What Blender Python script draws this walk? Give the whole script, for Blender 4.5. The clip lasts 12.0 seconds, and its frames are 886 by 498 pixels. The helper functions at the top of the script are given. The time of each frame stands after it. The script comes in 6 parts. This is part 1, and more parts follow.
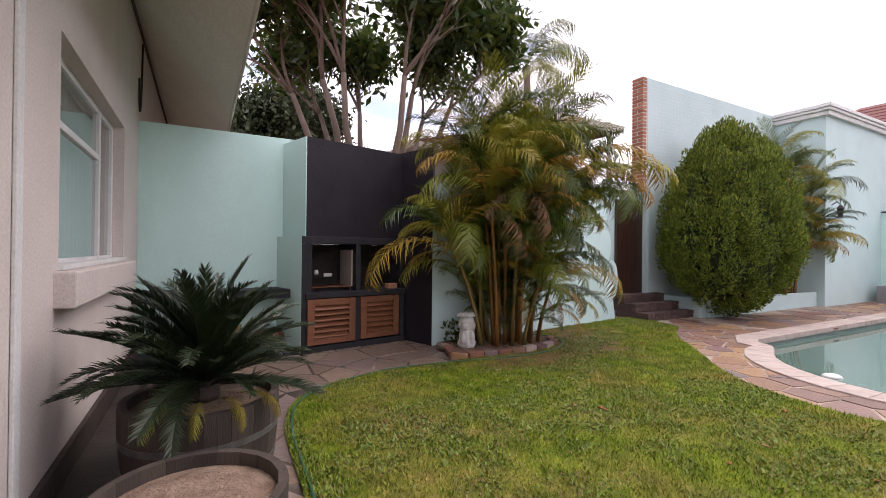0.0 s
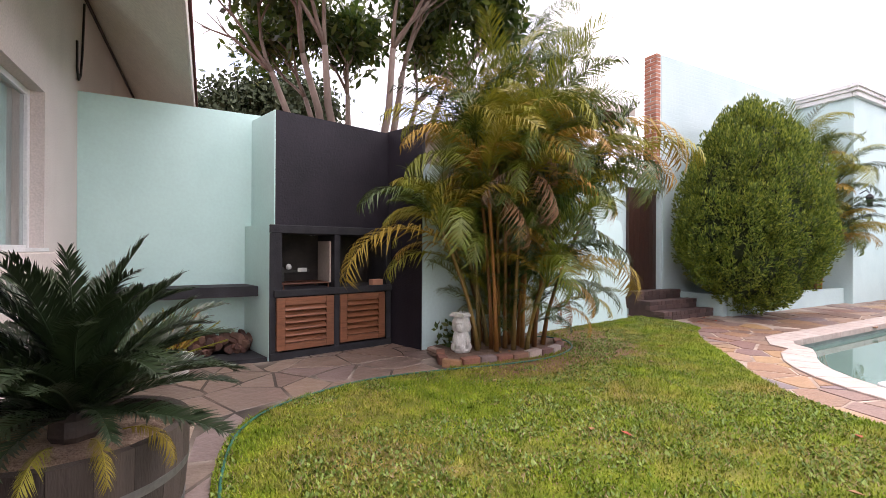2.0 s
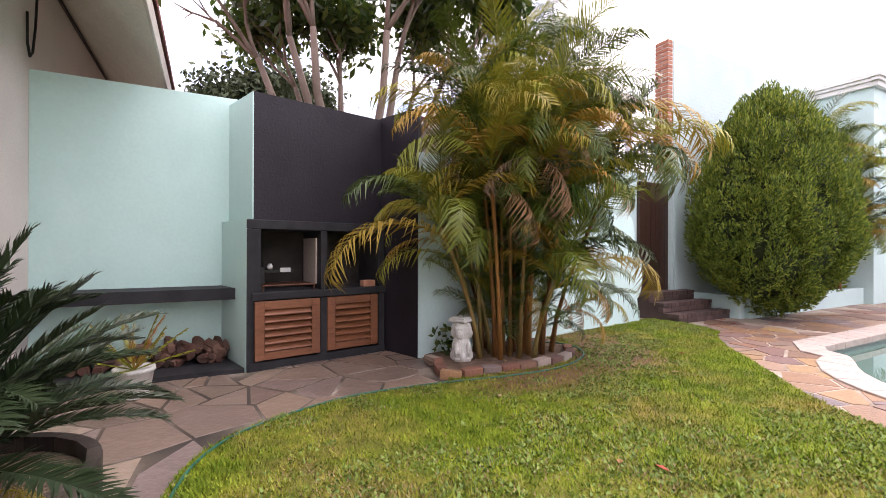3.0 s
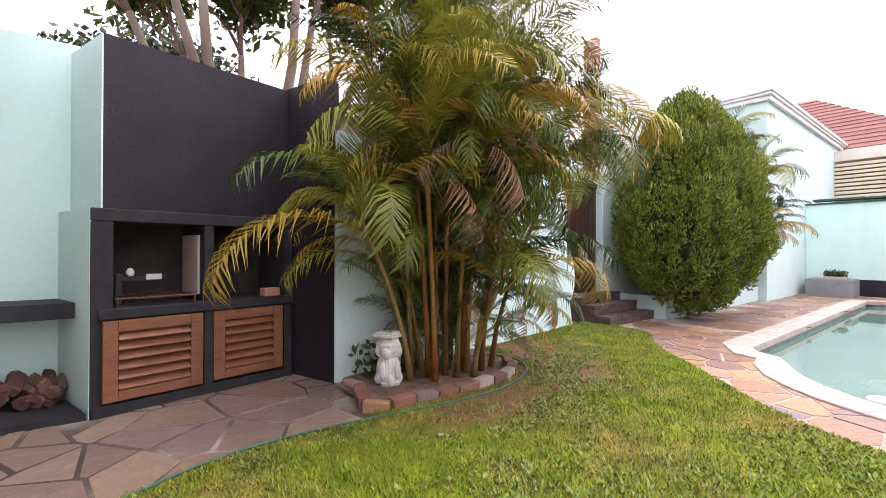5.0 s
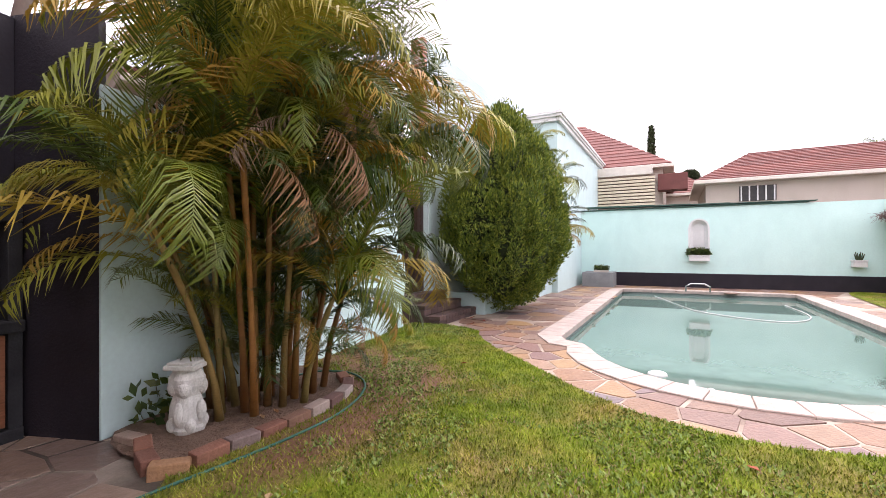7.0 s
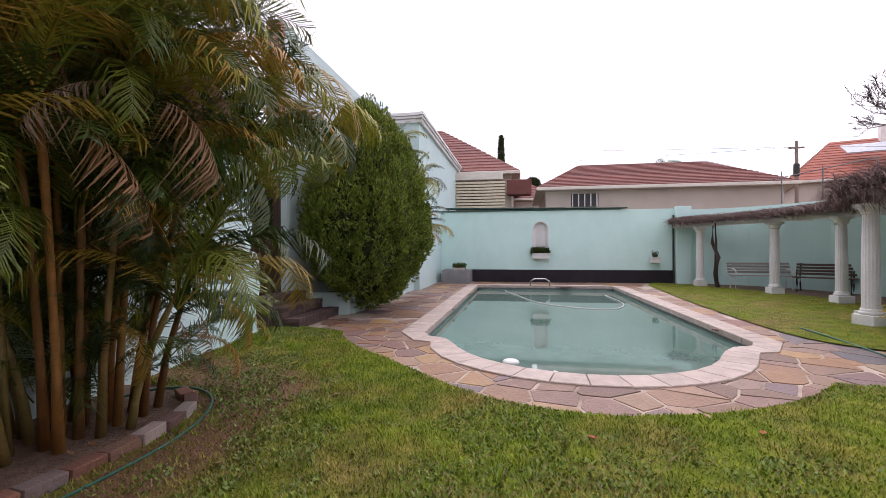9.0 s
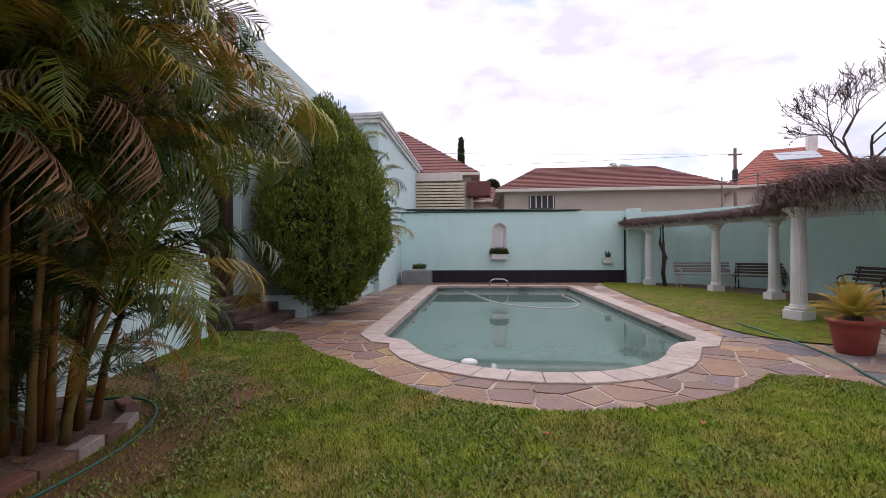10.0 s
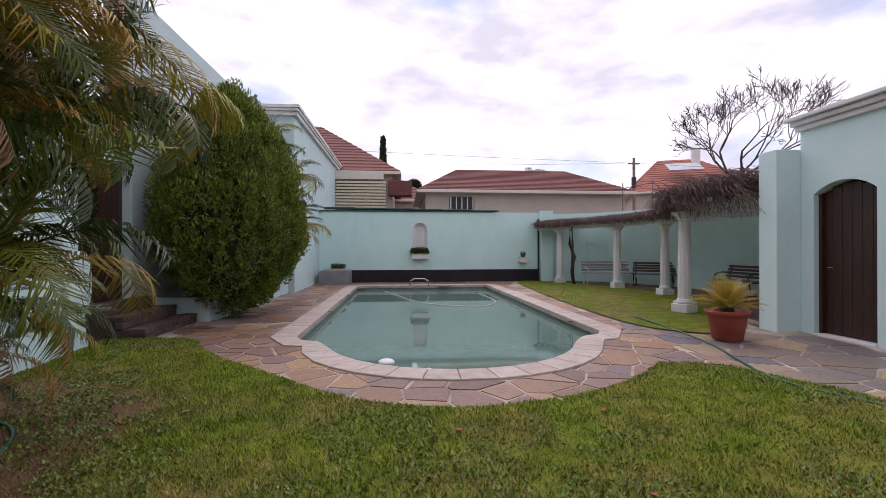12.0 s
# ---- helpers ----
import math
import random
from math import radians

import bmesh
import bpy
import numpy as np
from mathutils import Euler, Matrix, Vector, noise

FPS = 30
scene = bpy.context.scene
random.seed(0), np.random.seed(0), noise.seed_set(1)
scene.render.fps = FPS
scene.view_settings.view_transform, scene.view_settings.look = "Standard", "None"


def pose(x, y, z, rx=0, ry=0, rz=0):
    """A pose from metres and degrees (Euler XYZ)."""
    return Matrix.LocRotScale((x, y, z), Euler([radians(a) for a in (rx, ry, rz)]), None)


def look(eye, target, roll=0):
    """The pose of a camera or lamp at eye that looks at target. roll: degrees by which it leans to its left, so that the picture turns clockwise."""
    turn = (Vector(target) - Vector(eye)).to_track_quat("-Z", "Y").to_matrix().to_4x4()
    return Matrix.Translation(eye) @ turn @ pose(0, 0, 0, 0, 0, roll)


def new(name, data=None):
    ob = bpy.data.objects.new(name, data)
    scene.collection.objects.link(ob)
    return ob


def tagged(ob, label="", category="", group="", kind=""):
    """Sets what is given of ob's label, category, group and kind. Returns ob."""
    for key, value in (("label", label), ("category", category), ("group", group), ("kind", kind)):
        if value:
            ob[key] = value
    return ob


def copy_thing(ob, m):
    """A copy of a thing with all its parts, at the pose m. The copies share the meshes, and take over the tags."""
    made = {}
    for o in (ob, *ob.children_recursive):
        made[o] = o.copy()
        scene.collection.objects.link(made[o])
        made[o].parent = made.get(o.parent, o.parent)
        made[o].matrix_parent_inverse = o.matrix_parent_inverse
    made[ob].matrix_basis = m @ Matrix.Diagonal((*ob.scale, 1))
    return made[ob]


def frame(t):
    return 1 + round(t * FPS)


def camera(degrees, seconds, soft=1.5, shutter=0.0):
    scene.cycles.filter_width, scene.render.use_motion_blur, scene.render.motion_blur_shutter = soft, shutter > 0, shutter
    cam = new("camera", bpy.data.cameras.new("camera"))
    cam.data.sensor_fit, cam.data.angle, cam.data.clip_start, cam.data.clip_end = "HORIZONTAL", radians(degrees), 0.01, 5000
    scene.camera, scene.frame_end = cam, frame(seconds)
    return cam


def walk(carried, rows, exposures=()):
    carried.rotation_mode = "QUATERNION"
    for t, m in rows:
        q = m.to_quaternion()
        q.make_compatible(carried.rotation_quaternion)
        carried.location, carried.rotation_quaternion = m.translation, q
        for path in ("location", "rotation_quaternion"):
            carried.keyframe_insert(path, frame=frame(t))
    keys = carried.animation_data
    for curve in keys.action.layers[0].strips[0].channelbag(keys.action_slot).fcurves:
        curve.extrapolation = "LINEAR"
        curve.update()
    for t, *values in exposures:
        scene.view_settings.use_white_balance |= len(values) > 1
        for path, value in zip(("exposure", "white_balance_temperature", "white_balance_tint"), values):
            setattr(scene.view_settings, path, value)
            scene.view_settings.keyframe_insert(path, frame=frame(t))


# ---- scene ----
cam = camera(90.6, 12.0, 0.85)
PATH = [
    (0, (0.249, 0.406, 1.452), (1.213, 2.159, 1.46), 0.6),
    (0.5, (0.408, 0.516, 1.413), (1.367, 2.271, 1.42), 0.4),
    (1, (0.568, 0.628, 1.392), (1.529, 2.382, 1.392), 0.4),
    (1.5, (0.677, 0.829, 1.389), (1.633, 2.585, 1.382), 0.5),
    (2, (0.791, 1.051, 1.349), (1.741, 2.811, 1.351), 0.3),
    (2.5, (0.941, 1.291, 1.335), (1.888, 3.053, 1.335), 0.2),
    (4.5, (1.364, 2.13, 1.278), (2.453, 3.807, 1.296), -0.0),
    (5, (1.446, 2.299, 1.311), (2.701, 3.856, 1.32), 0.2),
    (5.5, (1.522, 2.496, 1.307), (2.959, 3.887, 1.319), 0.1),
    (6, (1.586, 2.611, 1.3), (3.138, 3.873, 1.31), -0.1),
    (6.5, (1.675, 2.713, 1.315), (3.341, 3.819, 1.322), -0.2),
    (7, (1.731, 2.777, 1.326), (3.501, 3.708, 1.333), -0.2),
    (7.5, (1.746, 2.836, 1.33), (3.603, 3.578, 1.335), -0.3),
    (9.5, (1.793, 2.848, 1.304), (3.777, 3.095, 1.307), -0.2),
    (10, (1.787, 2.822, 1.309), (3.78, 2.984, 1.314), -0.3),
    (10.5, (1.798, 2.811, 1.308), (3.797, 2.894, 1.311), -0.2),
    (11, (1.813, 2.786, 1.301), (3.813, 2.777, 1.304), -0.2),
    (11.5, (1.826, 2.777, 1.289), (3.823, 2.659, 1.293), -0.2),
    (12, (1.846, 2.764, 1.288), (3.836, 2.573, 1.292), -0.1),
]
EXPOSURES = [(0.0, 0.75, 6500, 23), (0.5, 1.15, 6500, 23), (1.2, 1.3, 6500, 23), (2.5, 1.4, 6500, 23), (5.5, 1.6, 6500, 23), (7.0, 1.4, 6500, 23), (7.7, 1.1, 6400, 23), (9.5, 0.3, 6300, 23), (10.5, 0.04, 6200, 23), (12.0, 0.02, 6200, 23)]
walk(cam, [(t, look(eye, target, roll)) for t, eye, target, roll in PATH], EXPOSURES)

# ---- world and light ----
SUN_EL, SUN_AZ = radians(62), radians(85)
world = bpy.data.worlds.new("world")
scene.world = world
world.use_nodes = True
wn, wl = world.node_tree.nodes, world.node_tree.links
wn.clear()
w_out = wn.new("ShaderNodeOutputWorld")
w_sky = wn.new("ShaderNodeTexSky")
w_sky.sky_type, w_sky.sun_disc, w_sky.sun_elevation, w_sky.sun_rotation = "NISHITA", False, SUN_EL, SUN_AZ
w_blue = wn.new("ShaderNodeBackground")
w_blue.inputs["Strength"].default_value = 0.15
w_cloud = wn.new("ShaderNodeBackground")
w_cloud.inputs["Strength"].default_value = 1.3
w_co = wn.new("ShaderNodeTexCoord")
w_map = wn.new("ShaderNodeMapping")
w_map.inputs["Scale"].default_value = (1.0, 1.0, 2.6)
w_map.inputs["Location"].default_value = (0.3, 0.15, 0.0)
w_n = wn.new("ShaderNodeTexNoise")
w_n.inputs["Scale"].default_value, w_n.inputs["Detail"].default_value = 3.2, 6.0
w_ramp = wn.new("ShaderNodeValToRGB")
w_ramp.color_ramp.elements[0].position, w_ramp.color_ramp.elements[1].position = 0.33, 0.50
w_ramp.color_ramp.elements[0].color = (0.25, 0.25, 0.25, 1)
w_n2 = wn.new("ShaderNodeTexNoise")
w_n2.inputs["Scale"].default_value, w_n2.inputs["Detail"].default_value = 5.5, 5.0
w_tone = wn.new("ShaderNodeValToRGB")
w_tone.color_ramp.elements[0].position, w_tone.color_ramp.elements[1].position = 0.34, 0.60
w_tone.color_ramp.elements[0].color, w_tone.color_ramp.elements[1].color = (0.62, 0.61, 0.65, 1), (1.0, 0.97, 0.96, 1)
w_mix = wn.new("ShaderNodeMixShader")
wl.new(w_co.outputs["Generated"], w_map.inputs["Vector"])
wl.new(w_map.outputs["Vector"], w_n.inputs["Vector"])
wl.new(w_map.outputs["Vector"], w_n2.inputs["Vector"])
wl.new(w_n.outputs["Fac"], w_ramp.inputs["Fac"])
wl.new(w_n2.outputs["Fac"], w_tone.inputs["Fac"])
wl.new(w_tone.outputs["Color"], w_cloud.inputs["Color"])
wl.new(w_sky.outputs["Color"], w_blue.inputs["Color"])
wl.new(w_ramp.outputs["Color"], w_mix.inputs["Fac"])
wl.new(w_blue.outputs["Background"], w_mix.inputs[1])
wl.new(w_cloud.outputs["Background"], w_mix.inputs[2])
wl.new(w_mix.outputs["Shader"], w_out.inputs["Surface"])

sun = new("sun", bpy.data.lights.new("sun", "SUN"))
sun.data.energy, sun.data.angle, sun.data.color = 1.3, radians(60), (1.0, 0.95, 0.88)
sun.matrix_world = look((0, 0, 30), (0 - math.sin(SUN_AZ) * 20, 0 - math.cos(SUN_AZ) * 20, 30 - math.tan(SUN_EL) * 20))


# ---- materials ----
def material(name, colors, scale=3.0, rough=0.8, bump=0.3, bump_scale=60.0, metal=0.0, spec=0.5, by="noise", detail=6.0, stretch=(1, 1, 1), grime=0.0, grime_color=(0.1, 0.09, 0.08), dist=0.01, thin=0.0, grain=0.35):
    """Colours blended by noise ("noise"), by object ("object") or by loose island ("island"), with a second, finer grain and a bump."""
    m = bpy.data.materials.new(name)
    m.use_nodes = True
    n, l = m.node_tree.nodes, m.node_tree.links
    b = n["Principled BSDF"]
    b.inputs["Roughness"].default_value, b.inputs["Metallic"].default_value = rough, metal
    b.inputs["Specular IOR Level"].default_value = spec
    co = n.new("ShaderNodeTexCoord")
    mp = n.new("ShaderNodeMapping")
    mp.inputs["Scale"].default_value = stretch
    l.new(co.outputs["Object"], mp.inputs["Vector"])
    n1 = n.new("ShaderNodeTexNoise")
    n1.inputs["Scale"].default_value, n1.inputs["Detail"].default_value = scale, detail
    l.new(mp.outputs["Vector"], n1.inputs["Vector"])
    ramp = n.new("ShaderNodeValToRGB")
    e = ramp.color_ramp.elements
    lo, hi = (0.3, 0.7) if by == "noise" else (0.0, 1.0)
    e[0].position, e[1].position = lo, hi
    e[0].color, e[1].color = (*colors[0], 1), (*colors[-1], 1)
    for i, c in enumerate(colors[1:-1]):
        k = e.new(lo + (hi - lo) * (i + 1) / (len(colors) - 1))
        k.color = (*c, 1)
    if by == "noise":
        l.new(n1.outputs["Fac"], ramp.inputs["Fac"])
    elif by == "object":
        oi = n.new("ShaderNodeObjectInfo")
        l.new(oi.outputs["Random"], ramp.inputs["Fac"])
    else:
        ge = n.new("ShaderNodeNewGeometry")
        l.new(ge.outputs["Random Per Island"], ramp.inputs["Fac"])
    n2 = n.new("ShaderNodeTexNoise")
    n2.inputs["Scale"].default_value, n2.inputs["Detail"].default_value = bump_scale, 5.0
    l.new(mp.outputs["Vector"], n2.inputs["Vector"])
    mul = n.new("ShaderNodeMix")
    mul.data_type, mul.blend_type = "RGBA", "MULTIPLY"
    mul.inputs["Factor"].default_value = grain
    l.new(ramp.outputs["Color"], mul.inputs[6])
    g2 = n.new("ShaderNodeValToRGB")
    g2.color_ramp.elements[0].position, g2.color_ramp.elements[1].position = 0.3, 0.65
    g2.color_ramp.elements[0].color = (0.55, 0.55, 0.55, 1)
    l.new(n2.outputs["Fac"], g2.inputs["Fac"])
    l.new(g2.outputs["Color"], mul.inputs[7])
    last = mul.outputs[2]
    if by != "noise":
        v = n.new("ShaderNodeMix")
        v.data_type, v.blend_type = "RGBA", "MULTIPLY"
        v.inputs["Factor"].default_value = 0.5
        g3 = n.new("ShaderNodeValToRGB")
        g3.color_ramp.elements[0].position, g3.color_ramp.elements[1].position = 0.3, 0.7
        g3.color_ramp.elements[0].color = (0.5, 0.5, 0.5, 1)
        l.new(n1.outputs["Fac"], g3.inputs["Fac"])
        l.new(last, v.inputs[6])
        l.new(g3.outputs["Color"], v.inputs[7])
        last = v.outputs[2]
    if grime:
        n3 = n.new("ShaderNodeTexNoise")
        n3.inputs["Scale"].default_value, n3.inputs["Detail"].default_value = 1.3, 8.0
        mp3 = n.new("ShaderNodeMapping")
        mp3.inputs["Scale"].default_value = (1.6, 1.6, 0.45)
        l.new(co.outputs["Object"], mp3.inputs["Vector"])
        l.new(mp3.outputs["Vector"], n3.inputs["Vector"])
        r3 = n.new("ShaderNodeMapRange")
        r3.inputs[1].default_value, r3.inputs[2].default_value, r3.inputs[4].default_value = 0.5, 0.78, grime
        l.new(n3.outputs["Fac"], r3.inputs[0])
        gm = n.new("ShaderNodeMix")
        gm.data_type = "RGBA"
        l.new(r3.outputs[0], gm.inputs["Factor"])
        l.new(last, gm.inputs[6])
        gm.inputs[7].default_value = (*grime_color, 1)
        last = gm.outputs[2]
    l.new(last, b.inputs["Base Color"])
    if bump:
        bp = n.new("ShaderNodeBump")
        bp.inputs["Strength"].default_value, bp.inputs["Distance"].default_value = bump, dist
        l.new(n2.outputs["Fac"], bp.inputs["Height"])
        l.new(bp.outputs["Normal"], b.inputs["Normal"])
    if thin:
        tr, mix = n.new("ShaderNodeBsdfTranslucent"), n.new("ShaderNodeMixShader")
        mix.inputs["Fac"].default_value = thin
        l.new(last, tr.inputs["Color"])
        l.new(b.outputs["BSDF"], mix.inputs[1])
        l.new(tr.outputs["BSDF"], mix.inputs[2])
        l.new(mix.outputs["Shader"], n["Material Output"].inputs["Surface"])
    return m


MINT = material("mint_paint", [(0.55, 0.78, 0.735), (0.60, 0.83, 0.785)], 1.5, 0.75, 0.12, 28, grain=0.10, grime=0.22, grime_color=(0.40, 0.58, 0.56))
MINT_LIGHT = material("light_mint_paint", [(0.60, 0.79, 0.78), (0.66, 0.84, 0.83)], 1.5, 0.75, 0.15, 30, grain=0.10, grime=0.2, grime_color=(0.5, 0.66, 0.64))
MINT_PALE = material("pale_mint_paint", [(0.51, 0.66, 0.66), (0.57, 0.72, 0.72)], 1.5, 0.75, 0.2, 25, grain=0.15, grime=0.25, grime_color=(0.45, 0.6, 0.6))
PLUM = material("plum_black_paint", [(0.013, 0.011, 0.016), (0.023, 0.019, 0.027)], 2.0, 0.6, 0.5, 45, spec=0.3, grime=0.25, grime_color=(0.042, 0.038, 0.046))
GREY_BLACK = material("charcoal_screed", [(0.018, 0.018, 0.022), (0.038, 0.038, 0.043)], 5, 0.7, 0.4, 60, spec=0.3)
SOOT = material("sooty_firebrick", [(0.012, 0.011, 0.010), (0.05, 0.042, 0.038)], 4, 0.9, 0.5, 50)
TAUPE = material("taupe_house_paint", [(0.66, 0.585, 0.545), (0.72, 0.645, 0.60)], 2, 0.8, 0.3, 60, grime=0.12, grime_color=(0.3, 0.26, 0.24))
SOFFIT = material("soffit_board", [(0.74, 0.71, 0.61), (0.80, 0.77, 0.66)], 2, 0.7, 0.1, 30)
WHITE = material("white_paint", [(0.68, 0.68, 0.67), (0.78, 0.78, 0.77)], 3, 0.6, 0.2, 50, grime=0.25, grime_color=(0.5, 0.47, 0.43))
PLINTH = material("dark_plinth", [(0.03, 0.022, 0.018), (0.07, 0.05, 0.04)], 6, 0.6, 0.5, 40)
WOOD = material("varnished_hardwood", [(0.16, 0.055, 0.024), (0.27, 0.105, 0.05), (0.20, 0.07, 0.03)], 6, 0.45, 0.25, 30, stretch=(0.6, 6, 6), grime=0.3, grime_color=(0.08, 0.035, 0.02))
DOORWOOD = material("dark_door_wood", [(0.030, 0.012, 0.008), (0.055, 0.022, 0.014)], 5, 0.4, 0.3, 30, stretch=(8, 8, 0.5))
BARREL = material("weathered_oak", [(0.045, 0.034, 0.028), (0.095, 0.072, 0.058), (0.065, 0.047, 0.037)], 5, 0.8, 0.5, 40, by="object", stretch=(4, 4, 0.6), grime=0.3, grime_color=(0.05, 0.04, 0.035))
HOOP = material("galvanised_hoop", [(0.13, 0.13, 0.13), (0.26, 0.25, 0.24)], 8, 0.55, 0.2, 60, metal=0.7)
SOIL = material("dry_soil", [(0.12, 0.075, 0.05), (0.22, 0.14, 0.10)], 9, 0.95, 0.9, 50, dist=0.03)
BRICK_RED = material("red_facebrick", [(0.40, 0.15, 0.09), (0.52, 0.25, 0.16), (0.44, 0.18, 0.12)], 6, 0.85, 0.5, 70, by="object")
BRICK_DARK = material("dark_paver_brick", [(0.085, 0.055, 0.05), (0.15, 0.09, 0.08)], 6, 0.75, 0.5, 60, by="object")
BRICK_BED = material("weathered_edging_brick", [(0.26, 0.11, 0.07), (0.15, 0.09, 0.085), (0.42, 0.35, 0.32), (0.40, 0.20, 0.08), (0.19, 0.11, 0.095), (0.33, 0.14, 0.085)], 8, 0.9, 0.7, 60, by="object")
MORTAR = material("mortar", [(0.22, 0.165, 0.13), (0.40, 0.32, 0.26), (0.58, 0.49, 0.41)], 1.8, 0.95, 0.5, 90)
FLAG = material("slate_flagstone", [(0.20, 0.115, 0.085), (0.36, 0.20, 0.105), (0.22, 0.145, 0.135), (0.44, 0.27, 0.12), (0.26, 0.125, 0.09), (0.20, 0.15, 0.16), (0.38, 0.24, 0.165), (0.17, 0.10, 0.075), (0.31, 0.185, 0.15)], 7, 0.55, 0.7, 28, by="object", dist=0.015, grime=0.25, grime_color=(0.10, 0.065, 0.05))
FLAG_DARK = material("damp_flagstone", [(0.17, 0.12, 0.095), (0.33, 0.24, 0.185), (0.22, 0.155, 0.13), (0.29, 0.195, 0.145), (0.37, 0.28, 0.215), (0.23, 0.165, 0.155)], 3, 0.42, 0.8, 14, by="object", dist=0.015, grime=0.5, grime_color=(0.075, 0.05, 0.04))
FLAG_SLATE = material("blue_grey_slate", [(0.13, 0.13, 0.15), (0.34, 0.21, 0.14), (0.20, 0.18, 0.19), (0.42, 0.29, 0.17), (0.15, 0.145, 0.16), (0.29, 0.19, 0.15)], 6, 0.5, 0.7, 26, by="object", dist=0.015, grime=0.25, grime_color=(0.09, 0.07, 0.065))
MORTAR_DARK = material("dirty_mortar", [(0.035, 0.027, 0.022), (0.10, 0.078, 0.06), (0.42, 0.35, 0.29)], 1.3, 0.95, 0.5, 60, detail=9)
DRY_SOIL = material("pale_dry_soil", [(0.20, 0.13, 0.09), (0.36, 0.26, 0.19)], 12, 0.95, 0.9, 60, dist=0.03)
COPING = material("pale_coping", [(0.47, 0.38, 0.335), (0.56, 0.47, 0.42), (0.51, 0.41, 0.36)], 7, 0.7, 0.4, 60, by="object")
EARTH = material("earth", [(0.10, 0.065, 0.045), (0.17, 0.115, 0.08)], 4, 0.95, 0.8, 40, dist=0.03)
CLOVER = material("clover_leaf", [(0.08, 0.15, 0.012), (0.16, 0.25, 0.025), (0.24, 0.33, 0.05)], 3, 0.55, 0, by="island")
STRAW = material("dry_grass_straw", [(0.20, 0.13, 0.06), (0.42, 0.33, 0.18), (0.30, 0.21, 0.11)], 3, 0.8, 0, by="island")
FROND = material("palm_frond", [(0.012, 0.028, 0.005), (0.04, 0.08, 0.010), (0.10, 0.155, 0.014), (0.30, 0.31, 0.03), (0.045, 0.085, 0.012), (0.20, 0.24, 0.026)], 2, 0.38, 0, by="object", thin=0.12, spec=0.4)
FROND_YELLOW = material("yellowing_frond", [(0.36, 0.31, 0.035), (0.24, 0.28, 0.03), (0.48, 0.27, 0.05), (0.27, 0.29, 0.03), (0.44, 0.20, 0.035)], 2.5, 0.5, 0, by="object", thin=0.2, spec=0.22)
FROND_BROWN = material("dead_frond", [(0.42, 0.28, 0.21), (0.44, 0.22, 0.09), (0.36, 0.26, 0.20)], 3, 0.7, 0, by="object", thin=0.2)
STEM = material("palm_stem", [(0.16, 0.07, 0.02), (0.36, 0.15, 0.035), (0.24, 0.18, 0.055), (0.22, 0.09, 0.025)], 3, 0.6, 0.4, 30, by="object", stretch=(1, 1, 4))
CYCAD = material("cycad_leaf", [(0.016, 0.032, 0.012), (0.035, 0.058, 0.022)], 3, 0.4, 0, by="object")
CYCAD_YELLOW = material("yellow_cycad_leaf", [(0.66, 0.46, 0.06), (0.44, 0.38, 0.07), (0.62, 0.36, 0.05)], 3, 0.5, 0, by="object", thin=0.35)
BUSH = material("conifer_tips", [(0.04, 0.08, 0.007), (0.135, 0.205, 0.015), (0.36, 0.40, 0.045)], 3.2, 0.65, 0, by="island", thin=0.2)
# near-black green: the shade deep between the clumps, put into the colour
BUSH_IN = material("conifer_core_shade", [(0.012, 0.022, 0.006), (0.03, 0.045, 0.012)], 6, 0.9, 0.8, 30, dist=0.05)
LEAF = material("broad_leaf", [(0.03, 0.065, 0.012), (0.06, 0.11, 0.018), (0.14, 0.17, 0.03)], 2, 0.4, 0, by="island", thin=0.35)
LEAF_FAR = material("far_foliage", [(0.03, 0.05, 0.018), (0.07, 0.095, 0.035)], 2, 0.7, 0, by="island")
BARK = material("grey_bark", [(0.17, 0.125, 0.10), (0.28, 0.22, 0.18)], 4, 0.85, 0.5, 25, stretch=(1, 1, 0.3))
TWIG = material("bare_twig", [(0.045, 0.032, 0.028), (0.09, 0.065, 0.055)], 5, 0.9, 0.3, 40)
VINE = material("dry_vine", [(0.085, 0.05, 0.045), (0.20, 0.13, 0.115), (0.12, 0.07, 0.065)], 3, 0.9, 0, by="island")
ROOF = material("red_roof_tile", [(0.16, 0.050, 0.042), (0.23, 0.075, 0.06)], 3, 0.75, 0.3, 40, by="object")
ROOF_FAR = material("orange_roof_tile", [(0.26, 0.07, 0.045), (0.33, 0.10, 0.065)], 3, 0.8, 0.3, 40)
CREAM = material("cream_wall", [(0.46, 0.40, 0.34), (0.52, 0.45, 0.39)], 1.5, 0.85, 0.2, 30, grime=0.2, grime_color=(0.35, 0.3, 0.26))
GREEN_CAP = material("green_wall_cap", [(0.02, 0.07, 0.055), (0.04, 0.10, 0.08)], 4, 0.7, 0.3, 40)
TERRACOTTA = material("terracotta", [(0.26, 0.045, 0.03), (0.34, 0.07, 0.045)], 5, 0.6, 0.25, 60)
STONE_WHITE = material("white_cast_stone", [(0.55, 0.54, 0.51), (0.74, 0.73, 0.70)], 8, 0.85, 0.5, 60, grime=0.35, grime_color=(0.35, 0.33, 0.3))
HOSE = material("green_hose", [(0.010, 0.085, 0.055), (0.02, 0.13, 0.09)], 8, 0.45, 0.1, 60)
STEEL = material("steel", [(0.45, 0.45, 0.45), (0.6, 0.6, 0.6)], 8, 0.25, 0, metal=1.0)
BLACK = material("black_iron", [(0.012, 0.012, 0.012), (0.03, 0.028, 0.026)], 8, 0.5, 0.2, 60)
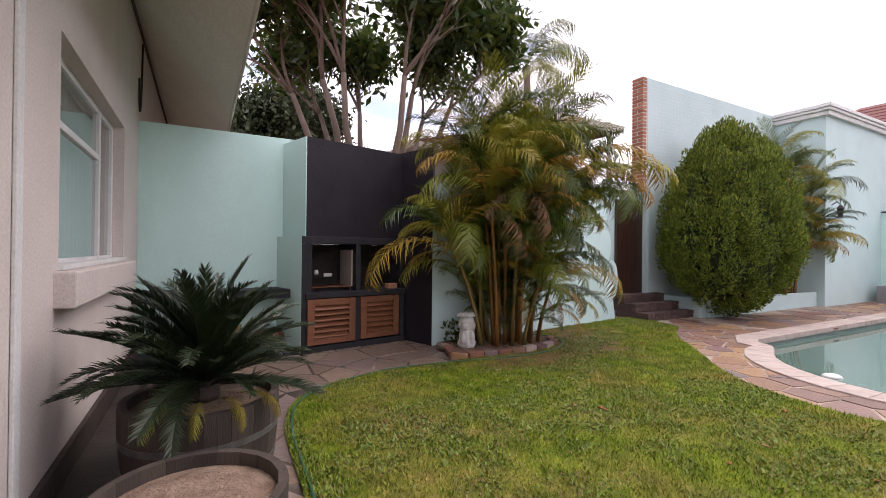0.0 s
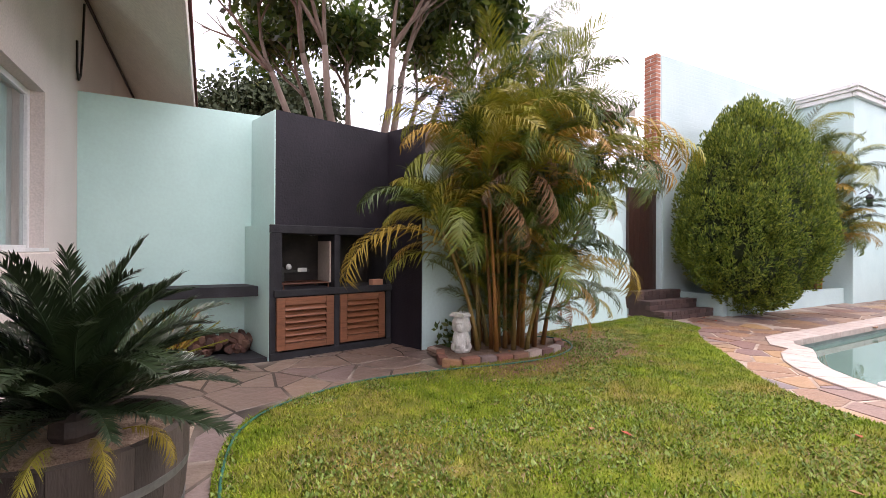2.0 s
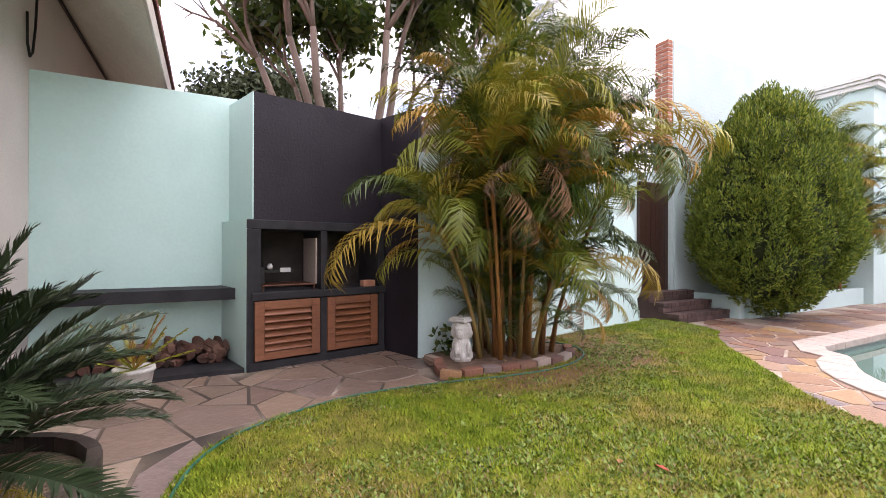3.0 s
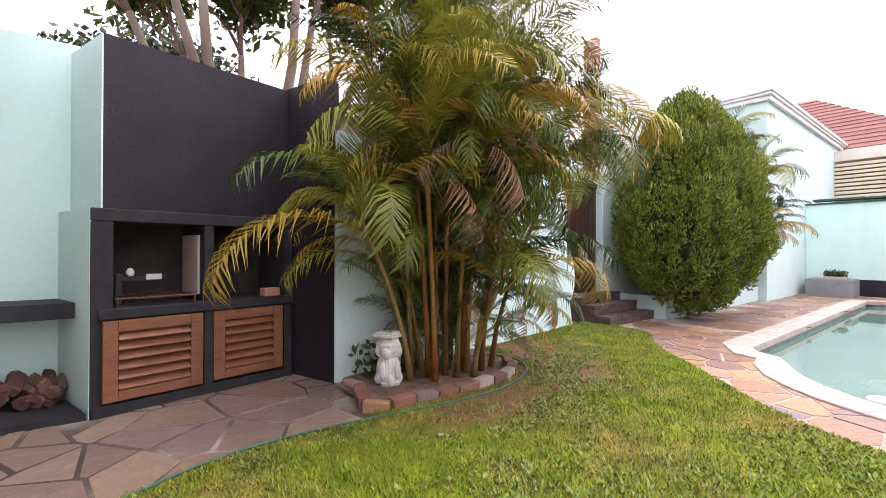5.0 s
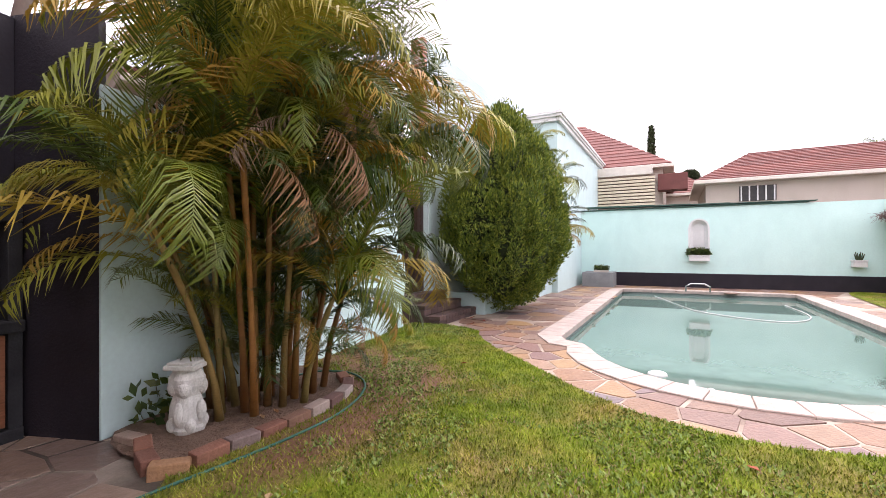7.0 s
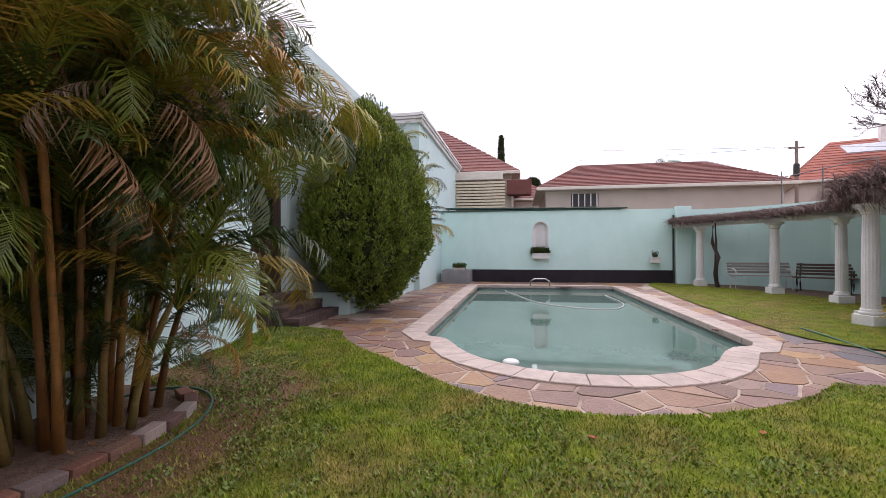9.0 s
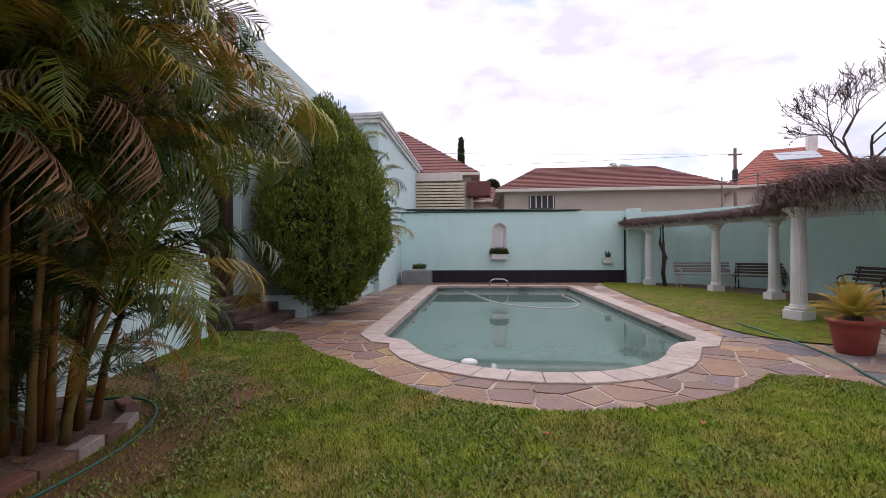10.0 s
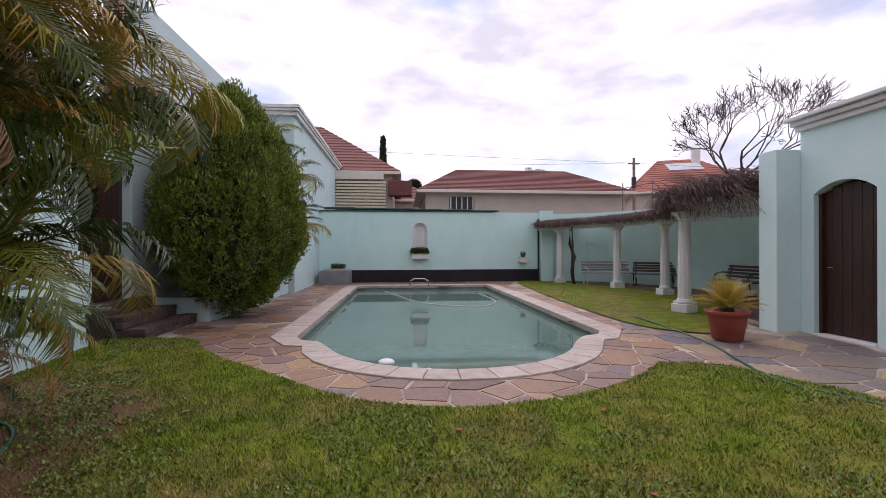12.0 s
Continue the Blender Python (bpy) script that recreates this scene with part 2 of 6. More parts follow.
BENCH = material("weathered_bench_slat", [(0.34, 0.31, 0.30), (0.45, 0.42, 0.40)], 5, 0.8, 0.3, 50, by="object", stretch=(0.5, 5, 5))
BENCH_DARK = material("dark_bench_slat", [(0.10, 0.07, 0.06), (0.17, 0.12, 0.10)], 5, 0.7, 0.3, 50, by="object", stretch=(0.5, 5, 5))
LOG = material("firewood", [(0.09, 0.038, 0.027), (0.22, 0.12, 0.085), (0.12, 0.05, 0.037), (0.06, 0.038, 0.03)], 8, 0.9, 0.6, 40, by="object")
SLAT = material("cream_slat", [(0.58, 0.50, 0.36), (0.66, 0.58, 0.43)], 4, 0.6, 0.1, 40)
FASCIA = material("cream_fascia", [(0.62, 0.57, 0.50), (0.70, 0.65, 0.57)], 4, 0.6, 0.1, 40)
RUST = material("rusty_iron", [(0.10, 0.04, 0.025), (0.19, 0.08, 0.045)], 8, 0.8, 0.4, 60)
SOLAR = material("solar_panel", [(0.30, 0.33, 0.38), (0.40, 0.43, 0.48)], 3, 0.2, 0)
CURTAIN = material("pale_curtain", [(0.42, 0.50, 0.50), (0.52, 0.60, 0.60)], 3, 0.9, 0.2, 20, stretch=(6, 6, 0.4))

def lawn_material(name, island, greens, dry):
    """Grass colours that give way to dry patches with soft, ragged edges."""
    m = bpy.data.materials.new(name)
    m.use_nodes = True
    n, l = m.node_tree.nodes, m.node_tree.links
    b = n["Principled BSDF"]
    b.inputs["Roughness"].default_value = 0.7
    b.inputs["Specular IOR Level"].default_value = 0.15
    co = n.new("ShaderNodeTexCoord")
    ra = n.new("ShaderNodeValToRGB")
    rb = n.new("ShaderNodeValToRGB")
    for r, cs in ((ra, greens), (rb, dry)):
        e = r.color_ramp.elements
        e[0].color, e[1].color = (*cs[0], 1), (*cs[-1], 1)
        for i, c in enumerate(cs[1:-1]):
            e.new((i + 1) / (len(cs) - 1)).color = (*c, 1)
    if island:
        src = n.new("ShaderNodeNewGeometry").outputs["Random Per Island"]
    else:
        fine = n.new("ShaderNodeTexNoise")
        fine.inputs["Scale"].default_value, fine.inputs["Detail"].default_value = 60, 6
        l.new(co.outputs["Object"], fine.inputs["Vector"])
        src = fine.outputs["Fac"]
        bp = n.new("ShaderNodeBump")
        bp.inputs["Strength"].default_value, bp.inputs["Distance"].default_value = 0.8, 0.02
        l.new(src, bp.inputs["Height"])
        l.new(bp.outputs["Normal"], b.inputs["Normal"])
    l.new(src, ra.inputs["Fac"])
    l.new(src, rb.inputs["Fac"])
    big = n.new("ShaderNodeTexNoise")
    big.inputs["Scale"].default_value, big.inputs["Detail"].default_value, big.inputs["Roughness"].default_value = 0.85, 9.0, 0.68
    l.new(co.outputs["Object"], big.inputs["Vector"])
    rg = n.new("ShaderNodeMapRange")
    rg.inputs[1].default_value, rg.inputs[2].default_value = 0.44, 0.66
    l.new(big.outputs["Fac"], rg.inputs[0])
    mx = n.new("ShaderNodeMix")
    mx.data_type = "RGBA"
    l.new(rg.outputs[0], mx.inputs["Factor"])
    l.new(ra.outputs["Color"], mx.inputs[6])
    l.new(rb.outputs["Color"], mx.inputs[7])
    last = mx.outputs[2]
    mid = n.new("ShaderNodeTexNoise")
    mid.inputs["Scale"].default_value, mid.inputs["Detail"].default_value = 4.5, 5.0
    l.new(co.outputs["Object"], mid.inputs["Vector"])
    mt = n.new("ShaderNodeValToRGB")
    mt.color_ramp.elements[0].position, mt.color_ramp.elements[1].position = 0.36, 0.64
    mt.color_ramp.elements[0].color, mt.color_ramp.elements[1].color = (0.68, 0.74, 0.6, 1), (1.15, 1.10, 1.0, 1)
    l.new(mid.outputs["Fac"], mt.inputs["Fac"])
    mm = n.new("ShaderNodeMix")
    mm.data_type, mm.blend_type = "RGBA", "MULTIPLY"
    mm.inputs["Factor"].default_value = 1.0
    l.new(last, mm.inputs[6])
    l.new(mt.outputs["Color"], mm.inputs[7])
    last = mm.outputs[2]
    if not island:
        for cx, cy, rx, ry in ((5.4, 5.35, 0.95, 0.9), (5.9, 6.1, 0.75, 0.75), (4.4, 4.95, 1.3, 0.4)):
            mp = n.new("ShaderNodeMapping")
            mp.vector_type = "POINT"
            mp.inputs["Location"].default_value, mp.inputs["Scale"].default_value = (-cx / rx, -cy / ry, 0), (1 / rx, 1 / ry, 0)
            le = n.new("ShaderNodeVectorMath")
            le.operation = "LENGTH"
            ad = n.new("ShaderNodeMath")
            ad.operation = "ADD"
            mr = n.new("ShaderNodeMapRange")
            mr.inputs[1].default_value, mr.inputs[2].default_value, mr.inputs[3].default_value, mr.inputs[4].default_value = 1.15, 1.6, 1.0, 0.0
            so = n.new("ShaderNodeMix")
            so.data_type = "RGBA"
            l.new(co.outputs["Object"], mp.inputs["Vector"])
            l.new(mp.outputs["Vector"], le.inputs[0])
            l.new(le.outputs["Value"], ad.inputs[0])
            l.new(big.outputs["Fac"], ad.inputs[1])
            l.new(ad.outputs[0], mr.inputs[0])
            l.new(mr.outputs[0], so.inputs["Factor"])
            l.new(last, so.inputs[6])
            so.inputs[7].default_value = (0.16, 0.085, 0.05, 1)
            last = so.outputs[2]
    l.new(last, b.inputs["Base Color"])
    return m


TURF = lawn_material("turf_base", False, [(0.10, 0.13, 0.007), (0.18, 0.215, 0.015)], [(0.13, 0.10, 0.03), (0.28, 0.20, 0.09)])
BLADE = lawn_material("grass_blade", True, [(0.11, 0.175, 0.014), (0.185, 0.265, 0.02), (0.275, 0.345, 0.034)], [(0.15, 0.165, 0.014), (0.27, 0.245, 0.04), (0.42, 0.33, 0.15)])
PAINTED_BRICK = material("painted_brick", [(0.53, 0.67, 0.68), (0.60, 0.73, 0.74)], 1.5, 0.7, 0.0, 40, grime=0.3, grime_color=(0.42, 0.55, 0.56))
_n, _l = PAINTED_BRICK.node_tree.nodes, PAINTED_BRICK.node_tree.links
_b = _n.new("ShaderNodeTexBrick")
_b.inputs["Scale"].default_value, _b.inputs["Mortar Size"].default_value = 1.0, 0.008
_b.inputs["Brick Width"].default_value, _b.inputs["Row Height"].default_value = 0.23, 0.086
_b.inputs["Color1"].default_value, _b.inputs["Color2"].default_value, _b.inputs["Mortar"].default_value = (1, 1, 1, 1), (0.7, 0.7, 0.7, 1), (0, 0, 0, 1)
_c = _n.new("ShaderNodeTexCoord")
_s, _j = _n.new("ShaderNodeSeparateXYZ"), _n.new("ShaderNodeCombineXYZ")
_p = _n.new("ShaderNodeBump")
_p.inputs["Strength"].default_value, _p.inputs["Distance"].default_value = 0.5, 0.012
_l.new(_c.outputs["Object"], _s.inputs[0])
_l.new(_s.outputs[0], _j.inputs[0])
_l.new(_s.outputs[2], _j.inputs[1])
_l.new(_j.outputs[0], _b.inputs["Vector"])
_l.new(_b.outputs["Color"], _p.inputs["Height"])
_l.new(_p.outputs["Normal"], _n["Principled BSDF"].inputs["Normal"])

GLASS = bpy.data.materials.new("window_glass")
GLASS.use_nodes = True
_g = GLASS.node_tree.nodes["Principled BSDF"]
_g.inputs["Base Color"].default_value = (0.9, 0.96, 0.95, 1)
_g.inputs["Roughness"].default_value, _g.inputs["Transmission Weight"].default_value, _g.inputs["IOR"].default_value = 0.02, 1.0, 1.45
WATER = material("green_pool_water", [(0.115, 0.195, 0.165), (0.14, 0.22, 0.19)], 0.7, 0.03, 0.012, 5.0, spec=0.55, dist=0.02)


# ---- building blocks ----
def part(name, bm, mat, parent=None, label="", smooth=False, at=None):
    me = bpy.data.meshes.new(name)
    bm.to_mesh(me)
    bm.free()
    me.materials.append(mat)
    if smooth:
        me.polygons.foreach_set("use_smooth", [True] * len(me.polygons))
    ob = new(name, me)
    if at is not None:
        ob.matrix_basis = at
    if parent:
        ob.parent = parent
    if label:
        ob["label"] = label
    return ob


def arrays(name, verts, faces, mat, parent=None, smooth=False):
    """One mesh from arrays that a function made; the faces have all the same number of corners."""
    me = bpy.data.meshes.new(name)
    verts, faces = np.asarray(verts, dtype=np.float32), np.asarray(faces, dtype=np.int32)
    k = faces.shape[1]
    me.vertices.add(len(verts))
    me.vertices.foreach_set("co", verts.ravel())
    me.loops.add(faces.size)
    me.loops.foreach_set("vertex_index", faces.ravel())
    me.polygons.add(len(faces))
    me.polygons.foreach_set("loop_start", np.arange(0, faces.size, k, dtype=np.int32))
    me.update(calc_edges=True)
    me.materials.append(mat)
    if smooth:
        me.polygons.foreach_set("use_smooth", [True] * len(me.polygons))
    ob = new(name, me)
    if parent:
        ob.parent = parent
    return ob


def place(ob, m):
    ob.matrix_basis = m
    return ob


def box(x0, x1, y0, y1, z0, z1, bevel=0.0, bm=None):
    """A box; with bevel its edges are broken. Adds to bm if given."""
    own = bmesh.new()
    bmesh.ops.create_cube(own, size=1, matrix=Matrix.LocRotScale(((x0 + x1) / 2, (y0 + y1) / 2, (z0 + z1) / 2), None, (abs(x1 - x0), abs(y1 - y0), abs(z1 - z0))))
    if bevel:
        bmesh.ops.bevel(own, geom=own.edges[:], offset=bevel, segments=2, affect="EDGES", profile=0.5)
    if bm is None:
        return own
    me = bpy.data.meshes.new("tmp")
    own.to_mesh(me)
    own.free()
    bm.from_mesh(me)
    bpy.data.meshes.remove(me)
    return bm


def lathe(profile, n=24, bm=None, cap=True, wave=None):
    """A turned body from (radius, height) rows; wave(angle) scales the radius."""
    bm = bm or bmesh.new()
    rings = []
    for r, z in profile:
        ring = []
        for i in range(n):
            a = 2 * math.pi * i / n
            k = wave(a) if wave else 1
            ring.append(bm.verts.new((r * k * math.cos(a), r * k * math.sin(a), z)))
        rings.append(ring)
    for a, b in zip(rings, rings[1:]):
        for i in range(n):
            j = (i + 1) % n
            bm.faces.new((a[i], a[j], b[j], b[i]))
    if cap:
        bm.faces.new(rings[0][::-1])
        bm.faces.new(rings[-1])
    return bm


def tube(points, radii, n=8, bm=None):
    """A round tube along points; radii: one number or one for each point."""
    bm = bm or bmesh.new()
    pts = [Vector(p) for p in points]
    if not isinstance(radii, (list, tuple)):
        radii = [radii] * len(pts)
    rings = []
    for i, p in enumerate(pts):
        d = (pts[min(i + 1, len(pts) - 1)] - pts[max(i - 1, 0)]).normalized()
        side = d.cross(Vector((0, 0, 1)))
        if side.length < 0.05:
            side = d.cross(Vector((0, 1, 0)))
        side.normalize()
        up = side.cross(d)
        rings.append([bm.verts.new(p + radii[i] * (math.cos(2 * math.pi * k / n) * side + math.sin(2 * math.pi * k / n) * up)) for k in range(n)])
    for a, b in zip(rings, rings[1:]):
        for k in range(n):
            j = (k + 1) % n
            bm.faces.new((a[k], a[j], b[j], b[k]))
    bm.faces.new(rings[0][::-1])
    bm.faces.new(rings[-1])
    return bm


def prism(outline, z0, z1, bm=None, bevel=0.0):
    """An upright slab on an outline of (x, y)."""
    bm = bm or bmesh.new()
    lo = [bm.verts.new((x, y, z0)) for x, y in outline]
    if bevel:
        cx, cy = sum(p[0] for p in outline) / len(outline), sum(p[1] for p in outline) / len(outline)
        mid = [bm.verts.new((x, y, z1 - bevel)) for x, y in outline]
        hi = []
        for x, y in outline:
            d = math.hypot(x - cx, y - cy) or 1
            hi.append(bm.verts.new((x - (x - cx) / d * bevel, y - (y - cy) / d * bevel, z1)))
        layers = [lo, mid, hi]
    else:
        layers = [lo, [bm.verts.new((x, y, z1)) for x, y in outline]]
    n = len(outline)
    for a, b in zip(layers, layers[1:]):
        for i in range(n):
            j = (i + 1) % n
            bm.faces.new((a[i], a[j], b[j], b[i]))
    bm.faces.new(layers[-1])
    bm.faces.new(lo[::-1])
    bmesh.ops.recalc_face_normals(bm, faces=bm.faces[:])
    return bm


def sheet(outline, z, holes=()):
    """A flat sheet on an outline, with holes."""
    bm = bmesh.new()
    edges = []
    for loop in (outline, *holes):
        vs = [bm.verts.new((x, y, z)) for x, y in loop]
        edges += [bm.edges.new((vs[i], vs[(i + 1) % len(vs)])) for i in range(len(vs))]
    bmesh.ops.triangle_fill(bm, use_beauty=True, use_dissolve=False, edges=edges)
    for f in bm.faces:
        if f.normal.z < 0:
            f.normal_flip()
    return bm


def smooth_loop(points, steps=6, closed=True):
    """A Catmull-Rom curve through the points."""
    n, out = len(points), []
    last = n if closed else n - 1
    for i in range(last):
        p0, p1, p2, p3 = (Vector(points[(i + k) % n] if closed else points[min(max(i + k, 0), n - 1)]) for k in (-1, 0, 1, 2))
        for s in range(steps):
            t = s / steps
            out.append(tuple(0.5 * ((2 * p1) + (p2 - p0) * t + (2 * p0 - 5 * p1 + 4 * p2 - p3) * t * t + (3 * p1 - p0 - 3 * p2 + p3) * t ** 3)))
    if not closed:
        out.append(tuple(points[-1]))
    return out


def inside(x, y, poly):
    hit, j = False, len(poly) - 1
    for i in range(len(poly)):
        (xi, yi), (xj, yj) = poly[i][:2], poly[j][:2]
        if (yi > y) != (yj > y) and x < (xj - xi) * (y - yi) / (yj - yi) + xi:
            hit = not hit
        j = i
    return hit


def thing(name, label, category, m=None, group="", kind=""):
    e = new(name)
    e.empty_display_size = 0.1
    if m is not None:
        e.matrix_basis = m
    return tagged(e, label, category, group, kind)


def structure(name, bm, mat, label, category, m=None):
    ob = part(name, bm, mat)
    if m is not None:
        ob.matrix_basis = m
    return tagged(ob, label, category, kind="structure")


# ---- plan ----
C = pose(1.465, 6.59, 0, 0, 0, 9.5)        # the barbecue corner, turned from the pool
G = pose(3.322, 6.309, 0, 0, 0, 7.5)       # the garden wall behind the palms
HOUSE = pose(-0.5, 7.37, 0)                # the house wall runs along its local -y


def arc(cx, cy, r, a0, a1, n):
    return [(cx + r * math.cos(radians(a0 + (a1 - a0) * i / n)), cy + r * math.sin(radians(a0 + (a1 - a0) * i / n))) for i in range(n + 1)]


def pool_line(o):
    """The pool's edge, o metres outside the water's edge."""
    pts = [(17.5 + o, -0.33 - o), (17.5 + o, 4.31 + o)]
    pts += arc(8.35, 4.06, 0.25 + o, 90, 180, 5)
    pts += [(7.95 - o * 0.8, 3.86 + o * 0.55)] if o < 0.1 else []
    pts += [(x, y) for x, y in arc(8.14, 2.06, 1.74 + o, 113, 247, 26)]
    pts += [(7.95 - o * 0.8, 0.18 - o * 0.55)] if o < 0.1 else []
    pts += arc(8.35, -0.08, 0.25 + o, 180, 270, 5)
    return pts


POOL_IN, POOL_OUT = pool_line(0.0), pool_line(0.34)
LAWN = smooth_loop([(0.6, -5), (0.72, 0), (0.76, 2.4), (0.79, 3.12), (0.83, 3.94), (0.95, 4.51), (1.22, 4.9), (1.69, 5.15), (2.4, 5.28), (3.1, 5.24)], 5, False)
LAWN += [(3.3, 5.45), (4.6, 5.4), (5.1, 5.6), (5.35, 6.0), (5.5, 6.58), (7.2, 6.80), (8.05, 6.92), (8.42, 6.9)]
LAWN += smooth_loop([(8.55, 6.35), (8.3, 5.62), (7.9, 5.4), (7.22, 4.87), (6.68, 4.29), (6.12, 3.74), (5.65, 3.2), (5.42, 2.7), (5.33, 2.2), (5.4, 1.75), (5.56, 1.2), (5.8, 0.72), (6.13, 0.28), (6.53, -0.12)], 5, False)
LAWN += [(6.42, -0.55), (6.2, -0.8), (5.45, -1.15), (4.2, -1.6), (2.5, -2.6), (1.5, -5)]
LAWN_2 = smooth_loop([(8.25, -1.5), (9.2, -1.12), (12, -1.15), (15, -1.35), (18.6, -1.75), (19.2, -2.6), (17.2, -3.9), (15.2, -4.7), (13, -5.0), (11, -4.2), (9.6, -3.4), (8.6, -2.95), (8.05, -2.2)], 4)
BED = smooth_loop([(3.3, 5.46), (4.0, 5.38), (4.55, 5.38), (4.98, 5.55), (5.22, 5.85), (5.3, 6.52), (4.5, 6.42), (3.4, 6.29)], 4)

# ---- ground, lawn, pool ----
structure("ground", sheet([(-900, -900), (900, -900), (900, 900), (-900, 900)], -0.03, [pool_line(0.1)]), EARTH, "bare brown earth around the garden", "ground")
structure("pavement", sheet([(-1.5, -6), (19.3, -9), (19.3, 7.3), (-1.5, 9)], 0.008, [pool_line(0.1)]), MORTAR, "crazy paving of irregular slate with pale mortar joints", "pavement")
pavement = bpy.data.objects["pavement"]


def mound(outline, z, name, mat, label, category):
    """A sheet of ground on an outline."""
    bm = sheet(outline, z)
    bmesh.ops.triangulate(bm, faces=bm.faces[:])
    return structure(name, bm, mat, label, category)


structure("patio_bed", sheet([(-0.7, -5.5), (0.85, -5.5), (2.2, 1.5), (3.35, 5.3), (3.32, 7.3), (-0.5, 7.3)], 0.0105), MORTAR_DARK, "dirty mortar bed under the patio stones", "pavement")
lawn = mound(LAWN, 0.028, "lawn", TURF, "short green lawn with clover and dry patches", "lawn")
lawn_2 = mound(LAWN_2, 0.032, "lawn_2", TURF, "strip of shorter lawn between pool paving and pergola", "lawn")
structure("flower_bed", sheet(BED, 0.05), SOIL, "dry soil of a planting bed with leaf litter", "flower bed")
structure("pergola_floor", sheet([(8.43, -3.05), (9.6, -3.42), (11, -4.22), (13, -5.02), (15.2, -4.72), (17.2, -3.92), (19.2, -2.7), (19.2, -7.5), (8.43, -7.5)], 0.013), EARTH, "bare dark earth floor under the pergola", "ground")

pool = thing("pool", "swimming pool with still green water and a rounded end", "pool", kind="structure")
bm = bmesh.new()
lo = [bm.verts.new((x, y, -1.4)) for x, y in POOL_IN]
hi = [bm.verts.new((x, y, 0.0)) for x, y in POOL_IN]
for i in range(len(lo)):
    j = (i + 1) % len(lo)
    bm.faces.new((lo[i], hi[i], hi[j], lo[j]))
bm.faces.new(lo)
POOL_WALL = material("pool_plaster", [(0.16, 0.22, 0.21), (0.24, 0.29, 0.27)], 3, 0.6, 0.3, 40, grime=0.4, grime_color=(0.1, 0.13, 0.12))
part("basin", bm, POOL_WALL, pool)
tagged(part("water", sheet(pool_line(0.02), -0.13), WATER), "still murky green pool water", "water", kind="structure")


def wall_box(name, x0, x1, y0, y1, z1, mat, label, m=None, z0=-0.05, category="wall"):
    return structure(name, box(x0, x1, y0, y1, z0, z1, 0.012), mat, label, category, m)


# ---- walls ----
def wall_with_window(x0, x1, y0, y1, z1, wy0, wy1, wz0, wz1):
    bm = bmesh.new()
    box(x0, x1, y0, wy0, -0.05, z1, 0, bm)
    box(x0, x1, wy1, y1, -0.05, z1, 0, bm)
    box(x0, x1, wy0, wy1, -0.05, wz0, 0, bm)
    box(x0, x1, wy0, wy1, wz1, z1, 0, bm)
    bmesh.ops.remove_doubles(bm, verts=bm.verts[:], dist=0.0005)
    return bm


structure("wall_patio", prism([(-0.498, 7.37), (1.75, 7.36), (1.75, 7.6), (-0.498, 7.6)], -0.05, 3.12), MINT, "mint green plastered garden wall behind the barbecue bench", "wall")
wall_box("wall_garden", 0.0, 4.1, 0.0, 0.22, 2.5, MINT_PALE, "pale mint plastered garden wall behind the palms", G)
structure("wall_fin", prism([(1.66, 0.78), (1.66, 0.10), (1.778, -0.578), (1.95, -0.40), (1.95, 0.78)], -0.05, 3.03), PLUM, "black painted screen wall beside the barbecue", "wall", C)
wall_box("wall_north", 15.4, 26.0, 5.95, 12.0, 5.4, MINT_PALE, "tall pale mint plastered outbuilding wall", None)
structure("wall_east", wall_with_window(19.3, 19.55, -3.2, 5.945, 2.8, 1.69, 2.31, 1.14, 2.40), MINT, "mint green plastered boundary wall at the end of the pool", "wall")
wall_box("wall_brick", 9.5, 15.395, 7.2, 7.5, 5.62, PAINTED_BRICK, "pale mint painted brick wall rising above the planting bed")
wall_box("wall_door", 7.4, 9.5, 7.36, 7.6, 2.9, MINT_PALE, "pale mint wall around a dark wooden side door")
# parapet mouldings on the outbuilding
trim = structure("trim", box(15.3, 26.1, 5.85, 5.946, 5.32, 5.44, 0.01), WHITE, "pale moulded parapet edge", "trim")
for y0, z0, z1 in ((5.80, 5.44, 5.52), (5.76, 5.52, 5.62)):
    part("moulding", box(15.25 - (5.85 - y0), 26.1, y0, 5.946, z0 + 0.001, z1, 0.01), WHITE, trim)
for x0, z0, z1 in ((15.3, 5.32, 5.44), (15.25, 5.441, 5.52), (15.21, 5.521, 5.62)):
    part("moulding", box(x0, 15.396, 5.948, 7.6, z0, z1, 0.01), WHITE, trim)
# green capping sheets on the end wall
caps = structure("wall_cap", box(19.24, 19.60, -1.0, 5.94, 2.802, 2.85, 0.01), GREEN_CAP, "dark green sheet capping on the end wall", "wall cap")
for k in range(6):
    part("cap_sheet", box(19.20, 19.62, -1.2 + k * 1.15, 0.0 + k * 1.15, 2.852 + 0.01 * k, 2.875 + 0.018 * k, 0.008), GREEN_CAP, caps)
part("cap_skirt", box(19.272, 19.298, -3.1, 4.75, 0.0, 0.5, 0.006), PLUM, bpy.data.objects["wall_east"], "black painted skirting")
